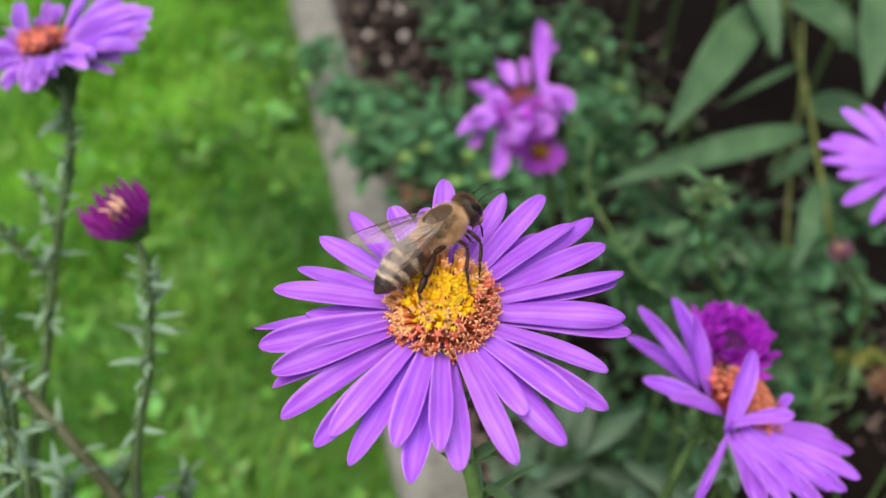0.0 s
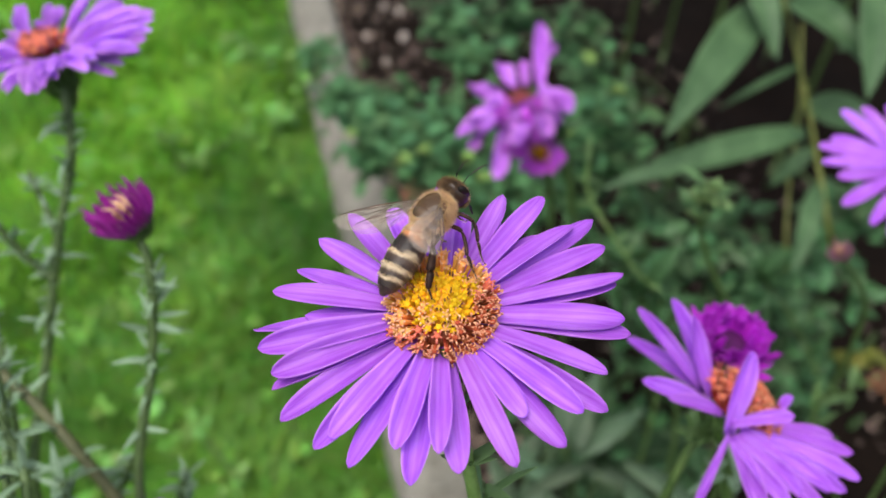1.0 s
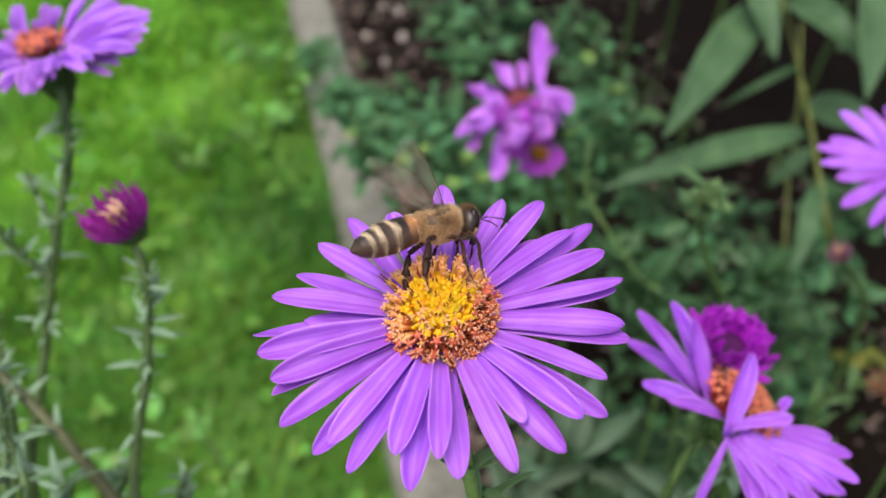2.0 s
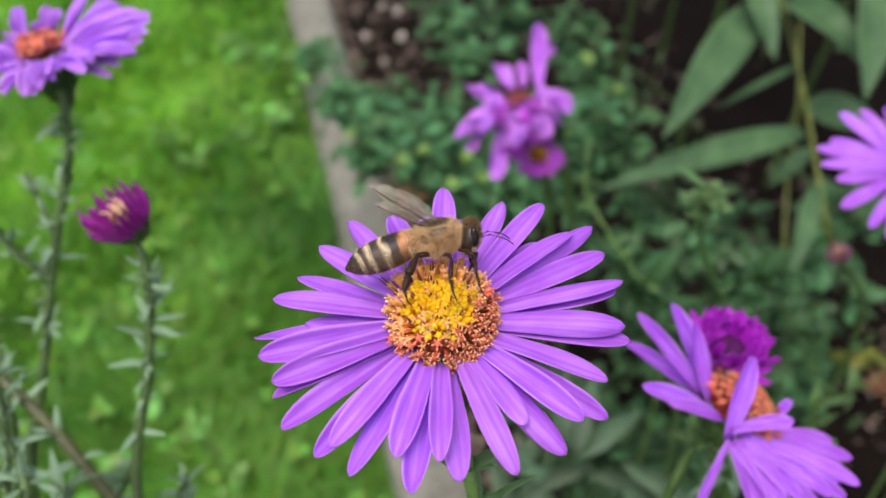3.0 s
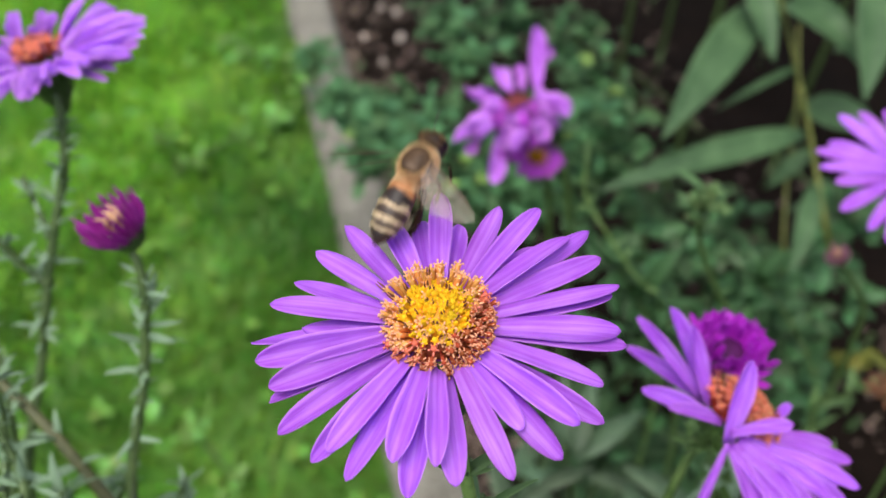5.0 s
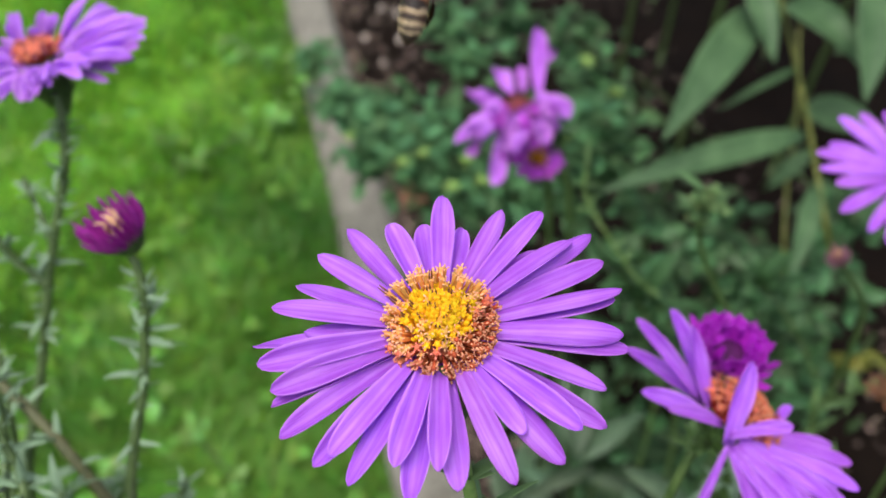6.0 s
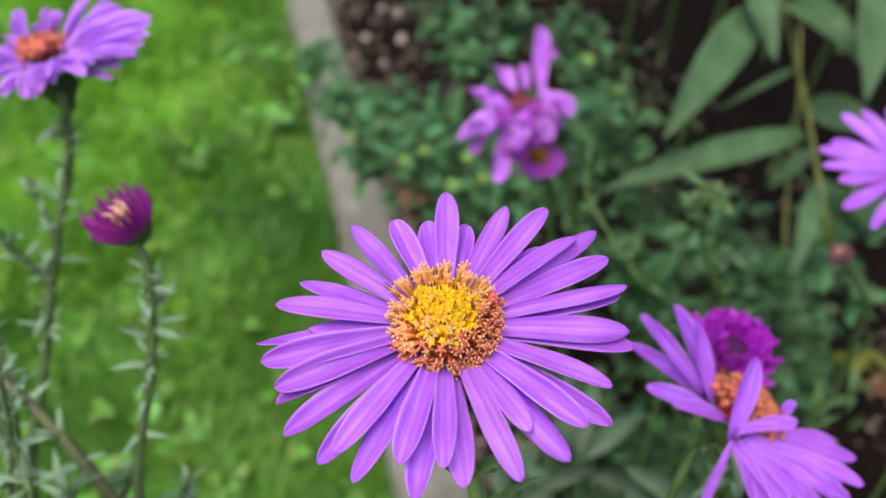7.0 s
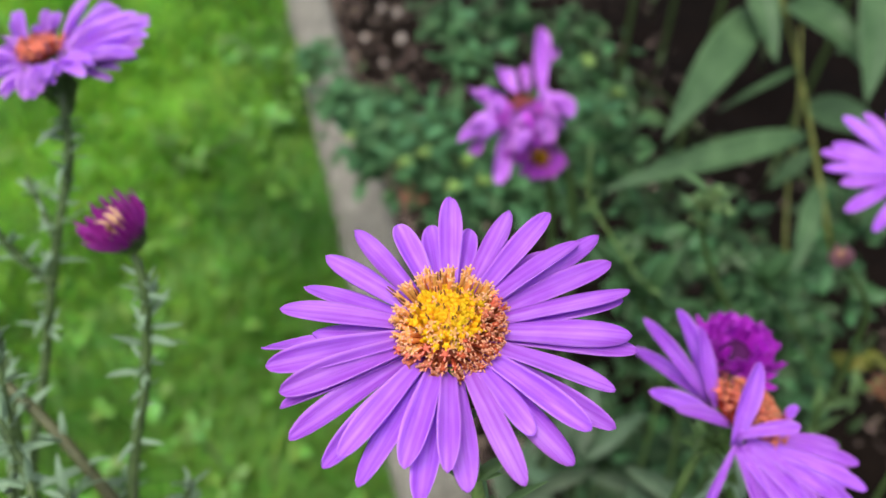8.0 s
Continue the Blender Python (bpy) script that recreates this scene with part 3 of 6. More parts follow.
def build_lance_plant():
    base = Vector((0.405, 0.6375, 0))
    ob = thing("lance_leaved_plant", base, "tall green plant with long lance-shaped leaves", "plant")
    bark = plain_material("yellow_green_stem", (0.10, 0.13, 0.022), (0.20, 0.21, 0.05), 0.5, 200)
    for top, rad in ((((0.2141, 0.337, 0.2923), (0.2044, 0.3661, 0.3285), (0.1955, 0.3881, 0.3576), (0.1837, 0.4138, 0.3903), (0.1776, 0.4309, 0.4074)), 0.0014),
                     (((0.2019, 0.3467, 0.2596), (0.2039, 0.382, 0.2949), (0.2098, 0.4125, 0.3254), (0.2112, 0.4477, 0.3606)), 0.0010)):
        line = spline([(0, 0, 0), *[Vector(p) - base for p in top]], 8)
        g = Geo()
        g.tube(line, [rad * (1 - 0.35 * i / len(line)) for i in range(len(line))], 8)
        child("stem", g.mesh("stem", bark), ob)
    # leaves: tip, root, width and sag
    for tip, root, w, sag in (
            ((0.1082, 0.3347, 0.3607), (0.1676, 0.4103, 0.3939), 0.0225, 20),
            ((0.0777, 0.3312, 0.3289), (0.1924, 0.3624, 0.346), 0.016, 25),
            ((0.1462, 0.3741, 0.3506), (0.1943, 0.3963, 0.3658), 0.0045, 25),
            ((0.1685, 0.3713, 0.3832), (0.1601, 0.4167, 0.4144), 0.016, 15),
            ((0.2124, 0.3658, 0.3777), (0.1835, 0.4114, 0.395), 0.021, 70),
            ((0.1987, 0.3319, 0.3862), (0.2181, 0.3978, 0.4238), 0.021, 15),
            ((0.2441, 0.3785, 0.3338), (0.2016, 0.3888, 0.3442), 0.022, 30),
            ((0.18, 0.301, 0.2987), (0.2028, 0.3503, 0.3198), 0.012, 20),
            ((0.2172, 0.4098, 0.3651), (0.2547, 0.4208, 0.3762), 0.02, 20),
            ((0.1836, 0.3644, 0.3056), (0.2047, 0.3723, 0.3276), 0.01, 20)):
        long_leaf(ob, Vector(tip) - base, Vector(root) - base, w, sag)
    # added tall shoots: their unseen leaves hang over the bed to shade it
    r = random.Random(33)
    for x, y in ((0.20, 0.52), (0.18, 0.70), (0.26, 0.82), (0.34, 0.60), (0.40, 0.84), (0.48, 0.66), (0.28, 0.98)):
        foot = Vector((x + 0.02, y + 0.12, 0)) - base
        mid = Vector((x + 0.01, y + 0.05, 0.4)) - base
        top = Vector((x, y, 0.76)) - base
        line = spline([foot, mid, top], 12)
        g = Geo()
        g.tube(line, [0.003 - 0.0015 * i / len(line) for i in range(len(line))], 8)
        child("stem", g.mesh("stem", STEM), ob)
        for k in range(22):
            p = line[int(len(line) * (0.68 + 0.31 * k / 21))]
            a = 2.4 * k + r.uniform(-0.3, 0.3)
            q = p + Vector((math.cos(a), math.sin(a), r.uniform(-0.35, 0.25))) * r.uniform(0.09, 0.14)
            long_leaf(ob, q, p, 0.024, 25)


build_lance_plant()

border = bush("border_plant", "bushy soft green border plant with small lobed leaves", (0.0685, 0.6375, 0),
     [((0.0058, 0.4434, 0.2856), 0.036), ((-0.0287, 0.4823, 0.2538), 0.036), ((0.0930, 0.4511, 0.2933), 0.028), ((0.0262, 0.3948, 0.2794), 0.038),
      ((0.0044, 0.4555, 0.227), 0.034), ((0.0189, 0.5406, 0.2838), 0.028), ((0.0717, 0.3796, 0.2925), 0.034), ((0.0515, 0.4253, 0.2675), 0.036), ((-0.0828, 0.5522, 0.2388), 0.02),
      ((-0.0612, 0.5235, 0.2384), 0.028), ((-0.0387, 0.51, 0.2532), 0.026), ((-0.0266, 0.4608, 0.2605), 0.03), ((-0.0514, 0.471, 0.2425), 0.02), ((-0.1071, 0.6261, 0.2278), 0.014),
      ((0.0848, 0.387, 0.3281), 0.022)],
     95, 0.0125, 0.62, 21, LEAF_TEAL)
bush("border_plant", "low dark green border plant with small soft leaves", (0.1818, 0.438, 0),
     [((0.0972, 0.2718, 0.3261), 0.028), ((0.1244, 0.2952, 0.3212), 0.022), ((0.0884, 0.3184, 0.302), 0.028), ((0.1523, 0.2814, 0.3074), 0.025), ((0.19, 0.2931, 0.2767), 0.025),
      ((0.1104, 0.2617, 0.2877), 0.025), ((0.0825, 0.2593, 0.2429), 0.025), ((0.1718, 0.2459, 0.2719), 0.02),
      ((0.0919, 0.4522, 0.3226), 0.026), ((0.1036, 0.4171, 0.3159), 0.024), ((0.0844, 0.4873, 0.3295), 0.022), ((0.0959, 0.3746, 0.3157), 0.022)],
     80, 0.013, 0.5, 22, LEAF_DULL)
bush("border_plant", "dull green leafy plant in shade", (0.3107, 0.8001, 0),
     [((0.0655, 0.7691, 0.187), 0.04), ((0.0038, 0.8551, 0.1316), 0.03), ((0.2948, 0.4562, 0.1994), 0.022)],
     90, 0.018, 0.6, 23, LEAF_DULL)
bush("border_plant", "grey-green leaves spreading over the soil", (0.1422, 0.4033, 0),
     [((0.0935, 0.2988, 0.141), 0.03), ((0.1049, 0.2575, 0.1704), 0.028), ((0.0701, 0.3513, 0.1228), 0.03), ((0.1381, 0.2693, 0.1822), 0.02)], 45, 0.022, 0.45, 24, LEAF_LONG)

bush("border_plant", "grey-green leaves in the light over the soil", (0.09, 0.27, 0),
     [((0.0473, 0.1793, 0.3326), 0.026), ((0.0568, 0.1611, 0.3427), 0.024), ((0.0349, 0.1888, 0.2997), 0.02)], 6, 0.028, 0.30, 34, LEAF_GREY, leaf_profile)
bush("border_plant", "dark green undergrowth in the bed", (0.3324, 0.5292, 0),
     [((0.2211, 0.3444, 0.2573), 0.03), ((0.2058, 0.3191, 0.2037), 0.03), ((0.1848, 0.3995, 0.2417), 0.03), ((0.1578, 0.4499, 0.2214), 0.03)],
     38, 0.017, 0.5, 26, LEAF_DULL)
bush("border_plant", "yellowing leaves low in the bed", (0.3716, 0.4626, 0),
     [((0.2193, 0.2778, 0.2614), 0.010)], 9, 0.014, 0.5, 30, YELLOWING)
bush("lawn_weed", "pale green weed growing in the lawn", (-0.2157, 0.9427, 0),
     [((-0.214, 0.9195, 0.04), 0.022), ((-0.1626, 0.8788, 0.05), 0.02), ((-0.263, 0.9592, 0.04), 0.02), ((-0.1857, 0.8079, 0.035), 0.018)], 16, 0.016, 0.7, 27, WEED)
bush("lawn_weed", "pale green weed growing in the lawn", (-0.2916, 0.7481, 0),
     [((-0.2669, 0.725, 0.035), 0.02), ((-0.3068, 0.7652, 0.035), 0.016), ((-0.2179, 0.769, 0.04), 0.016)], 9, 0.014, 0.7, 28, WEED)
bush("lawn_weed", "pale green weed growing in the lawn", (-0.2193, 0.4089, 0),
     [((-0.1951, 0.3772, 0.04), 0.016), ((-0.2409, 0.4133, 0.035), 0.014), ((-0.1567, 0.337, 0.04), 0.016), ((-0.2541, 0.3468, 0.04), 0.014)], 8, 0.011, 0.8, 29, WEED)


def tips(ob, places, seed, size=0.0055, mat=None):
    """Small fresh leaf tips at the ends of a plant's shoots."""
    r = random.Random(seed)
    for p in places:
        g = Geo()
        for k in range(7):
            g.blade(size, size * 0.58, pose(0, 0, 0, 0, 0, k * 51) @ pose(0, 0, 0, 0, -r.uniform(20, 70), 0), bend=-30, profile=oval_profile, nx=4, ny=2, thick=0.0003)
        child("leaf_tip", g.mesh("leaf_tip", mat or FRESH), ob, Matrix.Translation(Vector(p) - ob.location), "fresh yellow-green leaf tip")


tips(border, [(0.0848, 0.4286, 0.3485), (0.0991, 0.4027, 0.3439), (0.0216, 0.3367, 0.3345), (-0.0222, 0.3906, 0.3035), (-0.0624, 0.4651, 0.2649), (-0.0105, 0.4025, 0.3013), (0.0061, 0.3501, 0.3196), (0.0674, 0.3767, 0.3320), (0.0147, 0.3757, 0.3169)], 3)


def chips():
    """Pale chips of wood and stone that catch the light on the soil."""
    r = random.Random(14)
    for (x, y, z), k in (((-0.0534, 1.0282, 0), 0.015), ((-0.1039, 1.0311, 0), 0.011), ((-0.0746, 0.9693, 0), 0.010), ((-0.0613, 1.098, 0), 0.014), ((-0.0845, 1.1107, 0), 0.012), ((-0.0347, 0.9885, 0), 0.004), ((-0.0954, 1.073, 0), 0.004)):
        g = Geo()
        g.lathe([(k * 0.3, -k * 0.3), (k * 0.52, -k * 0.05), (k * 0.45, k * 0.22), (k * 0.2, k * 0.3)], 7, pose(0, 0, 0, r.uniform(-30, 30), r.uniform(-30, 30), r.uniform(0, 360)), sy=0.7)
        for v in g.v:
            v *= 1 + 0.2 * noise.noise(v * 300)
        ob = new("pebble", g.mesh("pebble", CHIP, smooth=False))
        ob.location = (x, y, z + 0.004)
        tagged(ob, "pale pebble lying on dark soil", "pebble", "pebbles")
    x, y, z = (-0.0378, 0.6795, 0)
    g = Geo()
    g.blade(0.05, 0.03, pose(0, 0, 0, 10, -20, 60), bend=-60, profile=oval_profile, cup=0.5, nx=8, ny=4, thick=0.0006)
    ob = new("dry_leaf", g.mesh("dry_leaf", WITHERED))
    ob.location = (x, y, z + 0.006)
    tagged(ob, "curled brown dry leaf on the soil", "leaf")


chips()


# ---- asters
def floret_meshes():
    """Florets of unit length: closed yellow, then open ones from amber to rust and aged, the last two with brown anthers."""
    out = []
    g = Geo()
    g.lathe([(0.09, 0), (0.11, 0.4), (0.12, 0.75), (0.10, 0.9), (0.03, 1.0)], 7)
    out.append(g.mesh("floret", YELLOW))
    kinds = ((YELLOW, YELLOW, 15, 0.13, 0), (AMBER, PEACH, 70, 0.20, 0), (RUST, RUST_LOBE, 130, 0.30, 0), (CORAL_TUBE, CORAL, 110, 0.24, 0), (BROWNISH, BROWNISH, 80, 0.3, 0),
             (YELLOW, AMBER, 15, 0.13, 1), (AMBER, PEACH, 40, 0.18, 1))
    for tube, lobe, flare, ln, anther in kinds:
        g = Geo()
        g.lathe([(0.075, 0), (0.08, 0.35), (0.10, 0.6), (0.125, 0.8), (0.12, 0.86), (0.05, 0.87)], 7)
        if anther:
            for sd in (-1, 1):
                g.tube([(0.06, 0.05 * sd, 0.75), (0.085, 0.07 * sd, 0.95), (0.07, 0.06 * sd, 1.12)], [0.04, 0.05, 0.025], 4, mat=2)
        for k in range(5):
            g.blade(ln * (1.3, 0.7, 1.1, 0.6, 0.95)[k], 0.08, pose(0, 0, 0, 0, 0, 72 * k) @ pose(0.10, 0, 0.83), pitch=84, bend=-flare - 70, profile=leaf_profile, nx=6, ny=2, thick=0.03, mat=1)
        out.append(g.mesh("floret", tube, lobe, ANTHER))
    return out


FLORETS = floret_meshes()


def disc_of(head, m, radius, height, count, young, mature, length, seed, aged=0.0, skirt=0.0004, lean=46, pale=0.0):
    """The domed middle of a flower with its florets in a spiral."""
    r = random.Random(seed)
    g = Geo()
    g.lathe([(radius * 0.9, -skirt), (radius * 1.04, -skirt * 0.4)] + [(radius * q, height * (1 - q * q)) for q in (1.02, 0.9, 0.75, 0.55, 0.35, 0.1)], 20)
    disc = child("disc", g.mesh("disc", BROWNISH if aged > 0.9 else RUST), head, m)
    for i in range(count):
        q = math.sqrt((i + 0.5) / count)
        a = i * 2.39996
        back = math.sin(a) > 0.25 or math.cos(a) < -0.75
        if q < young:
            kind = 6 if r.random() < 0.09 else 0 if r.random() < 0.85 else 1
        elif q < mature:
            kind = 7 if r.random() < 0.16 else 1 if r.random() < 0.45 else 2
        else:
            kind = (7 if r.random() < 0.2 else 2 if r.random() < 0.75 else 3) if back else (3 if r.random() < 0.6 else 4 if r.random() < 0.6 else 2)
        if aged and kind > 1:
            kind = 5 if r.random() < aged else 3 if r.random() < pale else 4
        rise = q ** 3
        tilt = 6 + lean * rise + r.uniform(-9, 9)
        k = length * (0.62 + 0.38 * rise) * r.uniform(0.86, 1.12)
        wide = length * (0.98 if kind == 0 else 0.92) * r.uniform(0.85, 1.12)
        p = (radius * q * math.cos(a), radius * q * math.sin(a), height * (1 - q * q) - 0.0002)
        child("floret", FLORETS[kind], disc, Matrix.Translation(p) @ pose(0, 0, 0, 0, 0, math.degrees(a)) @ pose(0, 0, 0, r.uniform(-8, 8), tilt, 0) @ Matrix.Diagonal((wide, wide, k, 1)))
    return disc


def bright_disc(head, m, seed):
    """The large disc: an upright yellow heap within leaning rings that turn from amber to rust."""
    r = random.Random(seed)
    radius, height, length = 0.0024, 0.0017, 0.0036
    g = Geo()
    g.lathe([(radius * 0.9, -0.0012), (radius * 1.5, 0.0001), (radius * 1.4, 0.0006), (radius * 1.15, 0.0013)] + [(radius * q, 0.0012 + height * (1 - q * q)) for q in (0.9, 0.75, 0.55, 0.35, 0.1)], 24)
    g.lathe([(radius * 1.02, height * 0.9)] + [(radius * q, height + 0.0016 * (1 - 0.62 * q * q)) for q in (0.95, 0.8, 0.65, 0.45, 0.25, 0.05)], 18, mat=1)
    disc = child("disc", g.mesh("disc", RUST_SKIN, YELLOW_SKIN), head, m)

    def put(kind, q, a, tilt, k, wide):
        p = (radius * q * math.cos(a), radius * q * math.sin(a), height * (1 - q * q) - 0.0002)
        child("floret", FLORETS[kind], disc, Matrix.Translation(p) @ pose(0, 0, 0, 0, 0, math.degrees(a)) @ pose(0, 0, 0, r.uniform(-9, 9), tilt, 0) @ Matrix.Diagonal((wide * length, wide * length, k * length, 1)))
    for i in range(170):
        q = 0.80 * math.sqrt((i + 0.5) / 170)
        kind = 6 if i % 9 == 4 else 2 if r.random() < 0.25 * q * q else 1 if r.random() < 0.5 else 0
        put(kind, q, i * 2.39996, 3 + 46 * q * q + r.uniform(-8, 8), (0.66 + 0.14 * q) * r.uniform(0.92, 1.08), 0.60 * r.uniform(0.85, 1.1))
    # rings: florets, place, lean in degrees, length
    for num, q, lean, k in ((32, 0.77, 33, 0.85), (34, 0.86, 46, 0.90), (36, 0.93, 58, 0.93), (36, 0.98, 68, 0.94), (34, 1.02, 79, 0.90)):
        for i in range(num):
            a = 2 * math.pi * (i + r.uniform(-0.35, 0.35) + 0.37 * q * 10) / num
            far = max(0.0, math.sin(a))
            warm = 0.45 * math.cos(a) - 0.6 * math.sin(a) + 2.2 * (q - 0.9) + r.uniform(-0.25, 0.25)
            if far > 0.3 and r.random() < 0.35:
                continue
            kind = 3 if warm > 0.35 else 4 if warm > 0.15 else 2
            if q < 0.8 and kind != 3 and r.random() < 0.6:
                kind = 1
            if kind != 3 and r.random() < 0.07:
                kind = 7
            near = max(0.0, -math.sin(a)) * (q > 0.95)
            put(kind, q, a, lean * (1 - 0.42 * far) + r.uniform(-9, 9), k * (1 + 0.24 * far - 0.1 * near) * r.uniform(0.85, 1.12), 0.58 * r.uniform(0.8, 1.15))
    return disc


def involucre(parent, m, radius, depth, seed, bracts=30):
    """The green cup under a flower, scaled with pointed bracts."""
    r = random.Random(seed)
    g = Geo()
    g.lathe([(radius * 0.18, -depth), (radius * 0.5, -depth * 0.86), (radius * 0.85, -depth * 0.5), (radius, -depth * 0.1), (radius * 0.96, 0)], 14)
    for i in range(bracts):
        q = i / bracts
        row = i % 3
        z = -depth * (0.75 - 0.27 * row)
        rad = radius * (0.62 + 0.2 * row)
        g.blade(depth * 0.45, radius * 0.34, pose(0, 0, 0, 0, 0, 360 * q * 3 + 17 * row) @ pose(rad, 0, z, 0, -74 + r.uniform(-8, 10), 0), bend=-25, profile=leaf_profile, nx=4, ny=2, thick=0.00015)
    return child("flower_head", g.mesh("flower_head", BRACT), parent, m, "green scaly cup under the petals")


def petal(head, length, width, az, r0, z0, mat, pitch=0.0, bend=0.0, cup=0.25, twist=0.0, groove=0.00008, roll=0.0, wave=0.0, profile=None):
    g = Geo()
    g.blade(length, width, pitch=pitch, bend=bend, cup=cup, profile=profile, nx=12, ny=8, thick=0.00012, groove=groove, twist=twist, wave=wave)
    return child("petal", g.mesh("petal", mat), head, pose(0, 0, 0, 0, 0, az) @ pose(r0, 0, z0, roll))


def petal_from(head, inv, a, b, facing, width, mat, bow=0.0, cup=0.4, twist=0.0, wave=0.00015):
    """A petal from a to b, its upper side turned towards facing; inv takes places of the garden into the head's space."""
    a, b = inv @ Vector(a), inv @ Vector(b)
    z = inv.to_3x3() @ Vector(facing)
    x = (b - a).normalized()
    y = z.cross(x).normalized()
    z = x.cross(y)
    g = Geo()
    g.blade((b - a).length, width, pitch=bow * 0.5, bend=-bow, cup=cup, nx=12, ny=8, thick=0.00014, groove=0.0001, twist=twist, wave=wave)
    return child("petal", g.mesh("petal", mat), head, Matrix.Translation(a) @ Matrix((x, y, z)).transposed().to_4x4())


def stem_of(parent, pts, r0, r1, mat=None, name="stem"):
    line = spline(pts, 8)
    g = Geo()
    n = len(line) - 1
    g.tube(line, [r0 + (r1 - r0) * i / n for i in range(n + 1)], 9)
    child(name, g.mesh(name, mat or STEM), parent)
    return line


def build_main_aster():
    base = Vector((0.012, 0.05, 0))
    ob = thing("aster", base, "open violet aster with a yellow and rust disc", "flower", "asters")
    c, n = Vector((-0.0001, 0.0505, 0.5616)), Vector((0, -0.191, 0.982))
    line = stem_of(ob, [(0, 0, 0), (0.003, -0.006, 0.25), Vector((0.0075, 0.039, 0.48)) - base, Vector((0.0042, 0.0425, 0.534)) - base, c - n * 0.005 - base], 0.0013, 0.0006, STEM_BRIGHT)
    leaves_along(ob, line, 24, 0.011, 30, 3, LEAF_GREEN, 0.3, 0.80, 0.2, up=25)
    leaves_along(ob, line, 26, 0.0042, 40, 5, LEAF_MID, 0.86, 0.97, 0.3, up=58)
    head = involucre(ob, aim(c - base, n), 0.0031, 0.0062, 5, 36)
    # direction in degrees, reach in mm, and layer of each petal (1: above, 0: below)
    spec = ((-180, 12.3, 0), (-176, 16.9, 0), (-167, 16.4, 1), (-157, 15.8, 1), (-154, 16.2, 0), (-143, 16.8, 0), (-130, 16.3, 0), (-127, 15.1, 1),
            (-118, 16.0, 0), (-106, 13.5, 1), (-99, 15.7, 0), (-91, 13.4, 1), (-84, 14.6, 0), (-67, 15.6, 1), (-55, 12.3, 1), (-50, 16.0, 0), (-39, 15.3, 1))
    spec2 = ((-33, 16.8, 0), (-24, 15.5, 1), (-5, 17.1, 0), (-3, 16.4, 1), (12, 16.6, 0), (13, 17.2, 1), (26, 17.4, 0), (36, 18.2, 0), (37, 15.8, 1), (42, 12.9, 0),
             (52, 16.2, 1), (62, 12.1, 0), (65, 14.3, 1), (79, 11.9, 0), (89, 14.8, 1), (98, 12.2, 0), (114, 12.3, 1), (128, 14.9, 0), (146, 14.0, 1), (159, 14.5, 0), (173, 15.4, 1))
    r = random.Random(2)
    for az, reach, layer in spec + spec2:
        z0 = 0.0001 if layer else -0.0006
        p = r.uniform(5, 9) if layer else r.uniform(1, 4)
        b = -2 * p + r.uniform(-3, 3) + (2 if layer else -2)
        petal(head, (reach - 3.0) * 0.001 * 1.01, r.uniform(0.0020, 0.0026) if az < 20 or az > 165 else r.uniform(0.0020, 0.0025), az, 0.0030, z0, PETAL, p, b, r.choice((-0.4, 0.1, 0.3, 0.5, 0.75)), r.uniform(-24, 24), groove=r.uniform(0.00001, 0.00007), roll=r.uniform(-14, 14), wave=r.uniform(0, 0.00014))
    bright_disc(head, Matrix.Translation((0, 0, 0.0002)), 7)
    return ob


